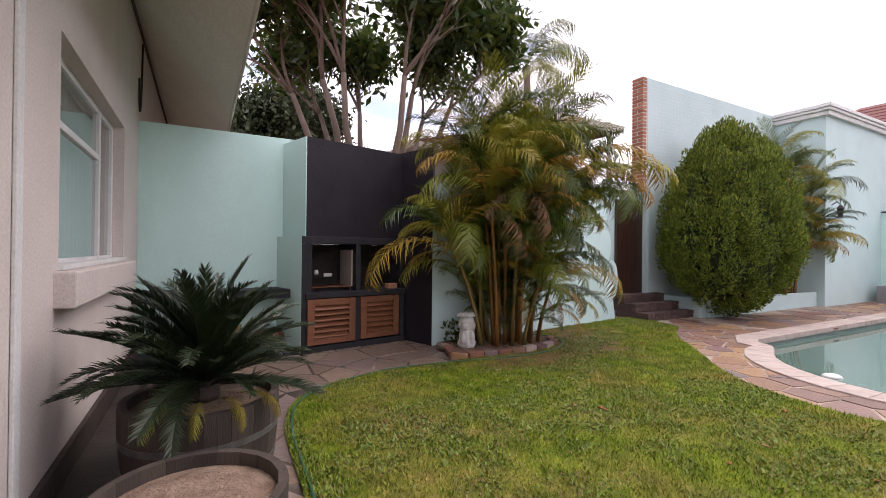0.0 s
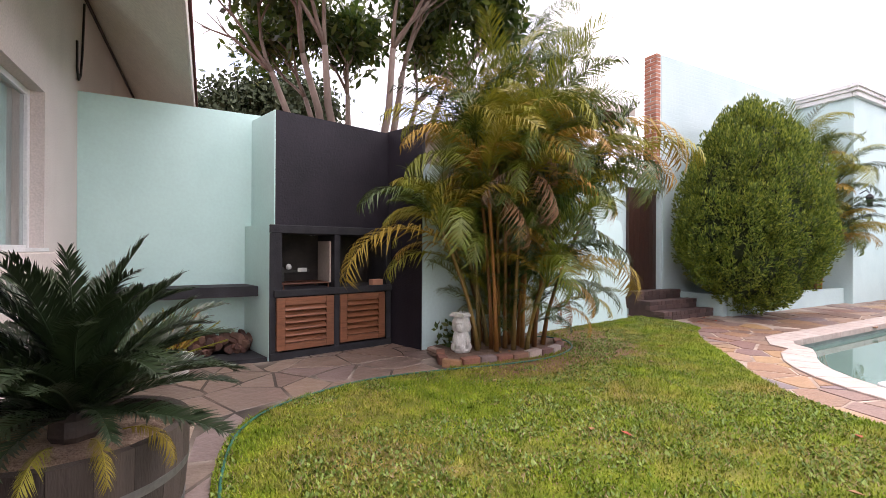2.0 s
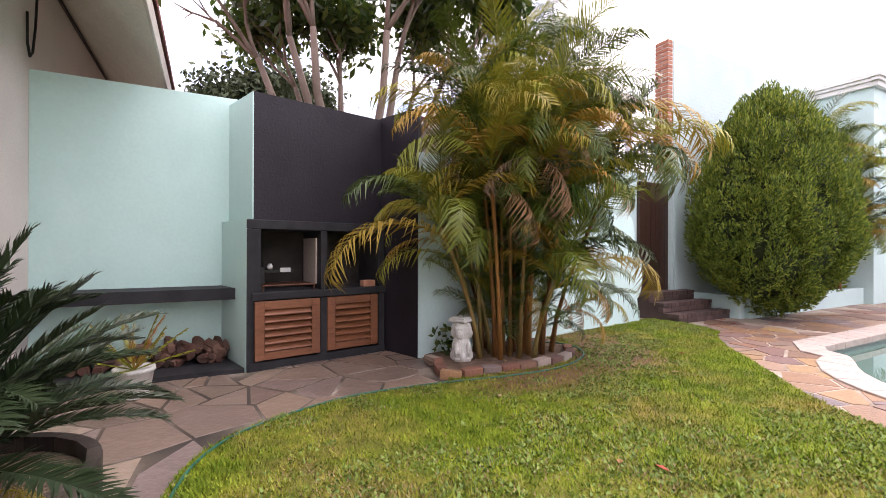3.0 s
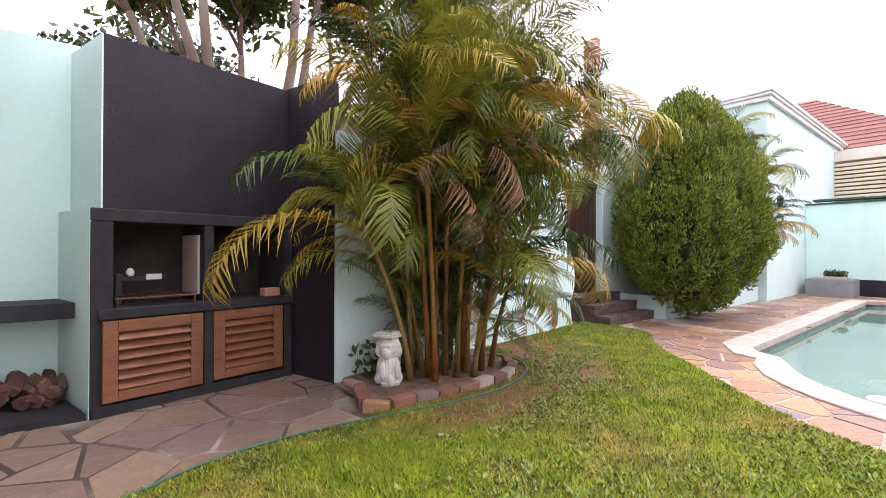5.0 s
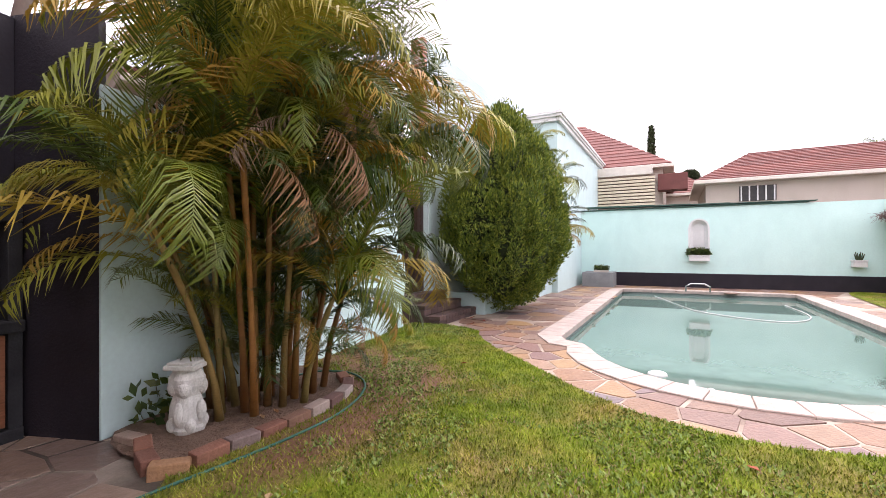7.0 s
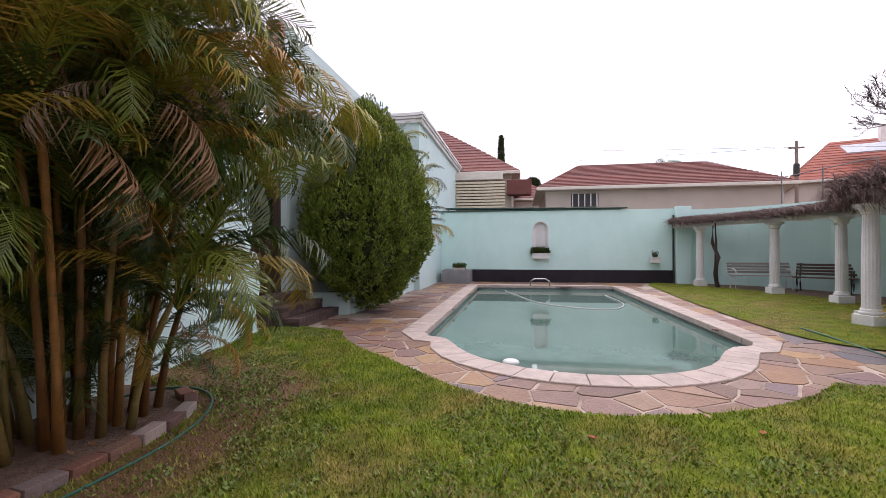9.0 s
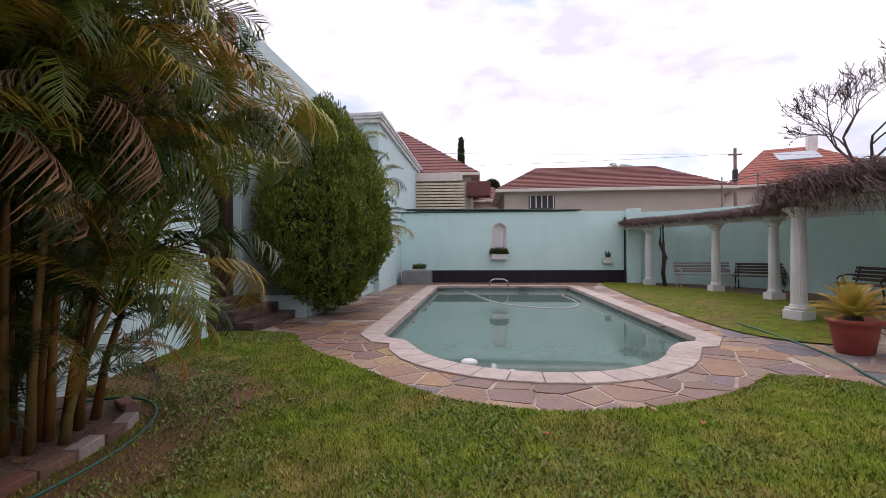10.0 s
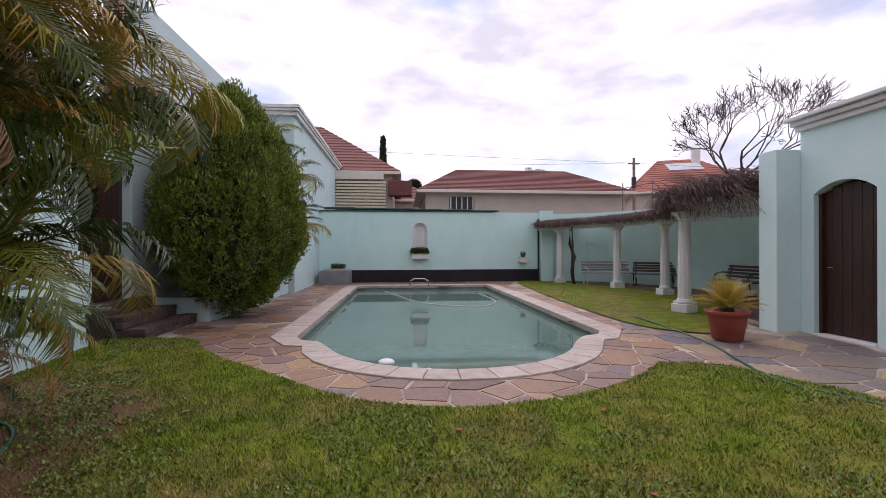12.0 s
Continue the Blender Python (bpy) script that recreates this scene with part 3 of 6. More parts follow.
# curved wall behind the pergola
CURVE = smooth_loop([(19.35, -3.2), (18.6, -5.0), (16.6, -6.3), (13.8, -6.9), (11.0, -6.7), (8.9, -6.0), (7.9, -5.6)], 5, False)
outer = []
for i, p in enumerate(CURVE):
    a, b = CURVE[max(i - 1, 0)], CURVE[min(i + 1, len(CURVE) - 1)]
    d = Vector((b[0] - a[0], b[1] - a[1])).normalized()
    outer.append((p[0] + d.y * 0.22, p[1] - d.x * 0.22))
bm = bmesh.new()
n = len(CURVE)
rows = [[bm.verts.new((*p, z)) for p in line] for line, z in ((CURVE, -0.05), (CURVE, 2.75), ([(2 * c[0] - o[0], 2 * c[1] - o[1]) for c, o in zip(CURVE, outer)], 2.75), ([(2 * c[0] - o[0], 2 * c[1] - o[1]) for c, o in zip(CURVE, outer)], -0.05))]
for a, b in ((0, 1), (1, 2), (2, 3), (3, 0)):
    for i in range(n - 1):
        bm.faces.new((rows[a][i], rows[a][i + 1], rows[b][i + 1], rows[b][i]))
bmesh.ops.recalc_face_normals(bm, faces=bm.faces[:])
structure("wall_pergola", bm, MINT, "mint green curved wall behind the pergola benches", "wall")
part("end_pilaster", box(19.05, 19.298, -3.36, -2.86, 0, 2.86, 0.012), MINT, bpy.data.objects["wall_east"])
part("downpipe", tube([(19.22, -2.80, 0.02), (19.22, -2.80, 2.55)], 0.035, 8), BLACK, bpy.data.objects["wall_east"], "dark downpipe")

# the outbuilding with the arched door, beside the pergola
def arched_hole_wall(x0, x1, y0, y1, z1, hx0, hx1, spring, crown, hz0=0.0):
    """A wall along x with an opening under a low arch, through its whole thickness."""
    bm = bmesh.new()
    n = 12
    arch = [(hx0 + (hx1 - hx0) * i / n, spring + (crown - spring) * math.sin(math.pi * i / n) ** 0.8) for i in range(n + 1)]
    for y in (y0, y1):
        vl = [bm.verts.new((x0, y, -0.05)), bm.verts.new((hx0, y, -0.05)), bm.verts.new((hx0, y, arch[0][1])), bm.verts.new((hx0, y, z1)), bm.verts.new((x0, y, z1))]
        bm.faces.new(vl)
        vr = [bm.verts.new((hx1, y, -0.05)), bm.verts.new((x1, y, -0.05)), bm.verts.new((x1, y, z1)), bm.verts.new((hx1, y, z1)), bm.verts.new((hx1, y, arch[-1][1]))]
        bm.faces.new(vr)
        for (xa, za), (xb, zb) in zip(arch, arch[1:]):
            bm.faces.new([bm.verts.new((xa, y, za)), bm.verts.new((xb, y, zb)), bm.verts.new((xb, y, z1)), bm.verts.new((xa, y, z1))])
    def strip(p):
        for (xa, za), (xb, zb) in zip(p, p[1:]):
            bm.faces.new([bm.verts.new((xa, y0, za)), bm.verts.new((xb, y0, zb)), bm.verts.new((xb, y1, zb)), bm.verts.new((xa, y1, za))])
    strip([(hx0, -0.05)] + arch + [(hx1, -0.05)])
    strip([(x0, -0.05), (x0, z1), (x1, z1), (x1, -0.05)])
    bmesh.ops.remove_doubles(bm, verts=bm.verts[:], dist=0.0005)
    bmesh.ops.recalc_face_normals(bm, faces=bm.faces[:])
    return bm


structure("wall_south", arched_hole_wall(2.0, 8.075, -3.66, -3.40, 3.10, 6.98, 7.86, 2.10, 2.27), MINT_LIGHT, "mint green outbuilding wall with an arched door", "wall")
wall_box("wall_pier", 8.08, 8.42, -6.0, -3.0, 2.83, MINT_LIGHT, "mint green plastered pier at the outbuilding's corner")
wall_box("wall_south_back", 2.0, 8.07, -6.2, -6.0, 3.10, MINT, "plain mint outbuilding rear wall")
cornice = structure("cornice", box(1.9, 8.12, -3.70, -3.34, 3.102, 3.18, 0.012), WHITE, "moulded white cornice along the parapet", "cornice")
part("moulding", box(1.9, 8.16, -3.74, -3.29, 3.181, 3.26, 0.02), WHITE, cornice)
part("moulding", box(1.9, 8.21, -3.79, -3.23, 3.261, 3.32, 0.012), WHITE, cornice)
door_2 = thing("door_2", "dark stained arched wooden door standing ajar", "door", pose(0, 0, 0), kind="structure")
for k in range(6):
    xa = 7.005 + k * 0.139
    h = 2.09 + 0.15 * math.sin(math.pi * (k + 0.5) / 6)
    part("board", box(xa, xa + 0.135, -3.60, -3.54, 0.04, h, 0.004), DOORWOOD, door_2)
part("door_frame", box(7.81, 7.86, -3.625, -3.48, 0.0, 2.11, 0.005), DOORWOOD, door_2)
part("door_frame", box(6.982, 7.025, -3.625, -3.48, 0.0, 2.11, 0.005), DOORWOOD, door_2)
part("door_backing", box(6.99, 7.85, -3.65, -3.63, 0.0, 2.27), BLACK, door_2)
part("threshold", box(6.982, 7.858, -3.64, -3.38, 0.0, 0.035, 0.006), WHITE, door_2, "pale threshold")
part("handle", tube([(7.72, -3.51, 1.02), (7.72, -3.48, 1.02), (7.63, -3.48, 1.02)], 0.01, 8), STEEL, door_2)

# ---- the house ----
WY0, WY1, WZ0, WZ1 = -3.57, -1.12, 1.31, 2.75
structure("wall_house", wall_with_window(-0.28, 0.0, -10.5, 7.0, 4.5, WY0, WY1, WZ0, WZ1), TAUPE, "taupe plastered house wall", "wall", HOUSE)
# dark plinth, made taller to paint in part of the ground shadow
structure("plinth", box(0.002, 0.035, -10.0, 0.3, -0.05, 0.20, 0.006), PLINTH, "dark plinth along the house wall, its height taking in painted ground shadow", "plinth", HOUSE)
# added dark strip: shadow on dark ground behind the barrels, painted as colour
structure("drain_strip", box(0.037, 0.36, -8.5, -0.45, -0.02, 0.021, 0.004), PLINTH, "dark ground strip along the house wall, ground shadow put into its colour", "drain", HOUSE)
structure("wall_house_strip", box(0.002, 0.02, -4.32, -4.24, 0.0, 4.3, 0.004), WHITE, "white painted strip on the house wall", "trim", HOUSE)
bm = bmesh.new()
vs = [bm.verts.new(p) for p in ((0.004, -10.5, 4.35), (1.10, -10.5, 3.42), (1.10, 7, 3.42), (0.004, 7, 4.35), (0.004, -10.5, 4.42), (1.10, -10.5, 3.49), (1.10, 7, 3.49), (0.004, 7, 4.42))]
for f in ((0, 1, 2, 3), (7, 6, 5, 4), (0, 4, 5, 1), (1, 5, 6, 2), (2, 6, 7, 3), (3, 7, 4, 0)):
    bm.faces.new([vs[i] for i in f])
eave = structure("eave", bm, SOFFIT, "sloping painted soffit under the house eave", "eave", HOUSE)
part("fascia", box(1.102, 1.13, -10.5, 7, 3.38, 3.60, 0.006), FASCIA, eave)
part("cover_strip", box(0.006, 0.03, -10.5, 7.0, 4.27, 4.314, 0.004), PLINTH, eave)
bm = bmesh.new()
vs = [bm.verts.new(p) for p in ((-5, -10.5, 7.9), (1.16, -10.5, 3.61), (1.16, 7, 3.61), (-5, 7, 7.9), (-5, -10.5, 7.97), (1.16, -10.5, 3.68), (1.16, 7, 3.68), (-5, 7, 7.97))]
for f in ((0, 1, 2, 3), (7, 6, 5, 4), (0, 4, 5, 1), (1, 5, 6, 2), (2, 6, 7, 3), (3, 7, 4, 0)):
    bm.faces.new([vs[i] for i in f])
structure("roof_house", bm, ROOF, "tiled house roof above the eave", "roof", HOUSE)
window_1 = thing("window_1", "white framed casement window with pale curtain behind", "window", HOUSE, kind="structure")
part("window_sill", box(-0.20, 0.11, WY0 - 0.1, WY1 + 0.1, WZ0 - 0.22, WZ0 - 0.002, 0.012), TAUPE, window_1)
for y in (WY0 + 0.03, WY1 - 0.67, WY1 - 0.03):
    part("window_frame", box(-0.16, -0.10, y - 0.03, y + 0.03, WZ0 + 0.002, WZ1 - 0.002, 0.006), WHITE, window_1)
for y0, y1, bars in ((WY0 + 0.06, WY1 - 0.70, (WZ0 + 0.03, WZ0 + 0.98, WZ1 - 0.03)), (WY1 - 0.64, WY1 - 0.06, (WZ0 + 0.03, WZ1 - 0.03))):
    for z in bars:
        part("transom", box(-0.155, -0.105, y0, y1, z - 0.028, z + 0.028, 0.006), WHITE, window_1)
    for z0, z1 in zip(bars, bars[1:]):
        g = part("pane", box(-0.134, -0.128, y0, y1, z0 + 0.03, z1 - 0.03), GLASS, window_1)
        g.visible_shadow = False
part("reveal_ledge", box(-0.098, 0.03, WY0 - 0.02, WY1 + 0.03, WZ0 + 0.001, WZ0 + 0.035, 0.006), WHITE, window_1, "white painted inner sill board")
bm = bmesh.new()
prev = None
for i in range(121):
    y = WY0 + (WY1 - WY0) * i / 120
    x = -0.24 + 0.015 * math.sin(i * 0.9)
    cur = (bm.verts.new((x, y, WZ0)), bm.verts.new((x, y, WZ1)))
    if prev:
        bm.faces.new((prev[0], cur[0], cur[1], prev[1]))
    prev = cur
bm.normal_update()
bmesh.ops.solidify(bm, geom=bm.faces[:], thickness=0.004)
part("curtain", bm, CURTAIN, window_1, "pale gathered curtain")
tagged(part("cable", tube([(0.02, 0.2, 4.2), (0.02, 0.12, 3.6), (0.02, 0.04, 3.3), (0.02, -0.04, 3.23), (0.02, -0.11, 3.34), (0.02, -0.12, 3.64)], 0.012, 6), BLACK, at=HOUSE), "black cable hanging on the house wall", "cable")

# ---- the barbecue ----
braai = thing("barbecue", "built-in barbecue with black hood and two louvred wooden doors", "barbecue", C, kind="structure")
bm = prism([(0.08, 0.10), (1.655, 0.10), (1.655, 0.76), (0.08, 0.76)], 1.638, 3.04)
for v in bm.verts:
    if v.co.z > 3.0:
        v.co.z -= 0.02 * v.co.x
part("hood", bm, PLUM, braai, "plum black painted chimney hood")
part("hood_side", prism([(0.078, 0.104), (0.078, 0.795), (-0.025, 0.795), (0.066, 0.104)], 1.638, 3.035), MINT, braai, "mint painted side")
part("side_cheek", prism([(0.028, 0.02), (0.028, 0.80), (-0.10, 0.80), (-0.018, 0.02)], 0.0, 1.636), MINT, braai, "mint painted side")
for u0, u1 in ((-0.012, 0.13), (0.80, 0.88), (1.57, 1.655)):
    part("pier", box(u0, u1, 0.0, 0.62, 0.0, 1.533, 0.006), GREY_BLACK, braai)
part("lintel", box(-0.014, 1.655, -0.004, 0.62, 1.535, 1.636, 0.008), GREY_BLACK, braai)
part("counter", box(0.03, 1.655, -0.035, 0.62, 0.765, 0.85, 0.01), GREY_BLACK, braai)
part("base", box(-0.01, 1.655, -0.015, 0.62, -0.04, 0.10, 0.01), GREY_BLACK, braai)
part("firebox_back", box(0.132, 1.568, 0.55, 0.61, 0.852, 1.533), SOOT, braai)
part("cupboard_back", box(0.132, 1.568, 0.30, 0.33, 0.10, 0.763), BLACK, braai)
part("firebox_side", box(0.775, 0.797, 0.10, 0.5, 0.91, 1.45, 0.004), CREAM, braai, "smoke-stained pale side slab")
# two louvred doors; the first one hangs a little forward
for u0, u1, dy in ((0.055, 0.775, -0.03), (0.875, 1.545, 0.0)):
    door = part("louvre_door", box(u0, u0 + 0.10, dy - 0.022, dy + 0.02, 0.125, 0.755, 0.004), WOOD, braai)
    part("stile", box(u1 - 0.10, u1, dy - 0.022, dy + 0.02, 0.125, 0.755, 0.004), WOOD, door)
    part("rail", box(u0 + 0.101, u1 - 0.101, dy - 0.020, dy + 0.018, 0.665, 0.755, 0.004), WOOD, door)
    part("rail", box(u0 + 0.101, u1 - 0.101, dy - 0.020, dy + 0.018, 0.125, 0.205, 0.004), WOOD, door)
    for k in range(6):
        b = box(u0 + 0.102, u1 - 0.102, -0.042, 0.042, -0.007, 0.007, 0.002)
        bmesh.ops.transform(b, matrix=pose(0, dy, 0.245 + k * 0.077, 42), verts=b.verts[:])
        part("slat", b, WOOD, door)
grate = thing("grill_grate", "blackened steel grill grate on the counter", "grill", C @ pose(0, 0, 0.05))
for k in range(14):
    part("bar", tube([(0.18 + k * 0.042, 0.06, 0.87), (0.18 + k * 0.042, 0.48, 0.87)], 0.005, 6), RUST, grate)
part("rim", tube([(0.16, 0.05, 0.865), (0.75, 0.05, 0.865), (0.75, 0.5, 0.865), (0.16, 0.5, 0.865), (0.16, 0.05, 0.865)], 0.009, 6), RUST, grate)
for u, v in ((0.17, 0.06), (0.74, 0.06), (0.17, 0.49), (0.74, 0.49)):
    part("foot", tube([(u, v, 0.80), (u, v, 0.866)], 0.008, 6), RUST, grate)
gear = thing("grill_winch", "blue-grey metal grill winch with white handle", "grill gear", C @ pose(0, 0, 0.05))
part("post", box(0.20, 0.25, 0.28, 0.33, 0.80, 1.06, 0.006), BLACK, gear)
part("crossbar", box(0.25, 0.58, 0.29, 0.32, 0.99, 1.03, 0.005), BLACK, gear)
part("handle", lathe([(0.0, 0), (0.03, 0.01), (0.035, 0.04), (0.02, 0.07), (0.0, 0.075)], 12, cap=False), WHITE, gear, "white crank handle", True, pose(0.30, 0.27, 1.03))
part("tag", box(0.42, 0.54, 0.275, 0.288, 1.0, 1.05, 0.003), WHITE, gear, "white plate")
brick_on = tagged(part("loose_brick", box(1.36, 1.52, 0.0, 0.11, 0.851, 0.93, 0.006), BRICK_RED, at=C), "loose red brick on the barbecue counter", "brick")
structure("bench_slab", prism([(-0.497, 6.90), (1.355, 6.90), (1.235, 7.367), (-0.497, 7.367)], 0.76, 0.885), GREY_BLACK, "charcoal screeded masonry bench along the wall", "bench")
structure("bench_plinth", prism([(-0.497, 6.66), (1.43, 6.60), (1.235, 7.367), (-0.497, 7.367)], -0.03, 0.06), GREY_BLACK, "charcoal floor kerb under the bench", "plinth")

# scrolled wing of plaster on the garden wall
prof = [(1.6, -0.04), (4.72, -0.04)]
for u0, z0, r in ((4.58, 0.86, 0.42), (4.36, 1.58, 0.34), (4.22, 2.18, 0.28)):
    prof += [(u0 + r * 0.5 * math.cos(radians(a)), z0 + r * math.sin(radians(a))) for a in range(-80, 91, 17)]
prof += [(1.6, 2.47)]
bm = bmesh.new()
fr, bk = [bm.verts.new((u, -0.09, z)) for u, z in prof], [bm.verts.new((u, -0.004, z)) for u, z in prof]
for i in range(len(prof)):
    j = (i + 1) % len(prof)
    bm.faces.new((fr[i], fr[j], bk[j], bk[i]))
bm.faces.new(fr)
bm.faces.new(bk[::-1])
bmesh.ops.recalc_face_normals(bm, faces=bm.faces[:])
structure("wall_scroll", bm, MINT_LIGHT, "pale plaster wing with a scalloped scroll edge", "wall", G)
verandah = thing("verandah", "tiled verandah with white post behind the garden wall", "verandah")
part("roof", box(6.3, 9.30, 7.75, 11.0, 4.42, 4.55, 0.015), ROOF, verandah)
part("fascia", box(6.3, 9.31, 7.70, 7.745, 4.38, 4.56, 0.008), FASCIA, verandah)
part("post", lathe([(0.07, -0.02), (0.07, 4.42)], 16), WHITE, verandah, at=pose(9.08, 7.95, 0))
part("back_wall", box(6.3, 9.3, 10.6, 10.8, -0.02, 4.41), BARK, verandah)

# ---- side door and its steps ----
door_1 = thing("door_1", "dark red-brown wooden side door at the top of brick steps", "door", kind="structure")
for k in range(6):
    part("board", box(8.66 + k * 0.145, 8.80 + k * 0.145, 7.315, 7.352, 0.5, 2.58, 0.004), DOORWOOD, door_1)
part("door_frame", box(8.58, 8.655, 7.29, 7.358, 0.5, 2.68, 0.005), DOORWOOD, door_1)
part("door_frame", box(9.532, 9.60, 7.18, 7.198, 0.4, 2.7, 0.005), MINT_PALE, door_1)
part("door_frame", box(8.656, 9.53, 7.29, 7.358, 2.585, 2.68, 0.005), DOORWOOD, door_1)
steps = thing("steps", "three dark brick steps with worn edges", "steps", kind="structure")
RISE = 0.17
for k in range(3):
    x0, x1, y0 = 8.45, 10.05 - 0.09 * k, 6.38 + 0.30 * k
    z0, z1 = k * RISE, (k + 1) * RISE
    part("core", box(x0 + 0.02, x1 - 0.02, y0 + 0.02, 7.30 if k else 7.19, z0 - 0.02, z1 - 0.012), BRICK_DARK, steps)
    nb = int((x1 - x0) / 0.115)
    w = (x1 - x0) / nb
    for i in range(nb):
        part("brick", box(x0 + i * w + 0.004, x0 + (i + 1) * w - 0.004, y0, y0 + 0.215, z1 - 0.075, z1, 0.005), BRICK_DARK, steps)
    nl = int((x1 - x0) / 0.23)
    w = (x1 - x0) / nl
    for i in range(nl):
        part("brick", box(x0 + i * w + 0.004, x0 + (i + 1) * w - 0.004, y0 + 0.008, y0 + 0.11, z0, z1 - 0.083, 0.005), BRICK_DARK, steps)
# raised bed under the conifer
structure("bed_wall", box(10.25, 15.39, 6.13, 6.29, -0.02, 0.40, 0.015), MINT_PALE, "low pale mint wall of the raised planting bed", "bed wall")
part("bed_return", box(10.06, 10.21, 6.20, 7.19, -0.02, 0.44, 0.012), MINT_PALE, bpy.data.objects["bed_wall"])
structure("raised_bed", box(10.22, 15.38, 6.295, 7.19, 0.0, 0.34), SOIL, "dark soil of the raised bed", "flower bed")
# red brick end of the tall wall
pier = structure("brick_pier", box(9.34, 9.497, 7.212, 7.49, 2.88, 5.62), WHITE, "red facebrick end pier of the tall wall", "pier")
for k in range(32):
    z = 2.88 + k * 0.0859
    if k % 2:
        part("brick", box(9.328, 9.47, 7.203, 7.50, z + 0.009, z + 0.077, 0.004), BRICK_RED, pier)
    else:
        part("brick", box(9.328, 9.47, 7.203, 7.338, z + 0.009, z + 0.077, 0.004), BRICK_RED, pier)
        part("brick", box(9.328, 9.47, 7.362, 7.50, z + 0.009, z + 0.077, 0.004), BRICK_RED, pier)


# ---- plants ----
def frond_mesh(name, length, pairs, leaf, bend, mat, seed, sweep=0.75, width=0.022, vee=0.35, hang=0.35, start=0.14, ragged=0.1):
    """A feather leaf that starts along +x and arches down through bend degrees, with a tapered midrib and two rows of leaflets."""
    rnd = random.Random(seed)
    V, F, P, N, T = [], [], [], [], []
    steps, p = 40, Vector((0, 0, 0))
    yaw = rnd.uniform(-0.25, 0.25)
    for i in range(steps + 2):
        s = i / steps
        a = -radians(bend) * s ** 1.5
        t = Vector((math.cos(a) * math.cos(yaw * s), math.sin(yaw * s) * math.cos(a), math.sin(a)))
        P.append(p.copy())
        T.append(t)
        N.append(Vector((-math.sin(a), 0, math.cos(a))))
        p = p + t * length / steps

    def at(s):
        f = min(s * steps, steps)
        i = int(f)
        return P[i].lerp(P[min(i + 1, steps + 1)], f - i), T[i], N[i]

    rings = 12
    for i in range(rings + 1):
        s = i / rings
        r = 0.011 * (1 - 0.85 * s) * (length / 1.6) ** 0.5
        q, t, nn = at(s)
        V += [q + Vector((0, -r, 0)), q + Vector((0, r, 0)), q - nn * r * 1.5]
        if i:
            a, b = 3 * (i - 1), 3 * i
            for k in range(3):
                j = (k + 1) % 3
                F += [(a + k, a + j, b + j), (a + k, b + j, b + k)]
    for i in range(pairs):
        s = start + (1 - start) * (i + 0.5) / pairs
        q, t, nn = at(s)
        size = leaf * (math.sin(math.pi * (0.14 + 0.76 * (s - start) / (1 - start))) ** 0.6)
        for side in (-1, 1):
            if rnd.random() < ragged * 0.4:
                continue
            l = size * (1 - ragged + 2 * ragged * rnd.random())
            sw = sweep + 0.3 * (rnd.random() - 0.5) + 0.35 * s
            d = (t * math.sin(sw) + Vector((0, side, 0)) * math.cos(sw) + nn * vee * (0.6 + 0.8 * rnd.random())).normalized()
            w = t * (width * (0.8 + 0.4 * rnd.random()))
            m = q + d * l * 0.5
            e = q + d * l - nn * hang * l * (0.5 + rnd.random())
            o = len(V)
            V += [q - w * 0.3, q + w * 0.3, m - w * 0.5, m + w * 0.5, e]
            F += [(o, o + 1, o + 3), (o, o + 3, o + 2), (o + 2, o + 3, o + 4)]
    ob = arrays(name, V, F, mat)
    me = ob.data
    bpy.data.objects.remove(ob)
    return me


def frond(mesh, parent, at, azimuth, elevation, scale=1.0, roll=0.0, name="frond", mat=None, label=""):
    ob = new(name, mesh)
    ob.matrix_basis = Matrix.Translation(at) @ pose(0, 0, 0, 0, 0, azimuth) @ pose(0, 0, 0, 0, -elevation, 0) @ pose(0, 0, 0, roll) @ Matrix.Scale(scale, 4)
    ob.parent = parent
    if label:
        ob["label"] = label
    return ob


ARECA = [frond_mesh("areca_leaf", 1.75 - 0.05 * k, 56, 0.42, 55 + 27 * k, FROND, 3 + k, 0.62, 0.0185, 0.4 - 0.13 * k, 0.25 + 0.15 * k) for k in range(4)]
ARECA_Y = [frond_mesh("areca_leaf_yellow", 1.6, 54, 0.40, 105 + 20 * k, FROND_YELLOW, 13 + k, 0.6, 0.0175, 0.15, 0.5) for k in range(2)]
ARECA_B = [frond_mesh("areca_leaf_dead", 1.0, 30, 0.22, 50, FROND_BROWN, 23 + k, 0.9, 0.015, -0.35, 1.0, ragged=0.45) for k in range(2)]


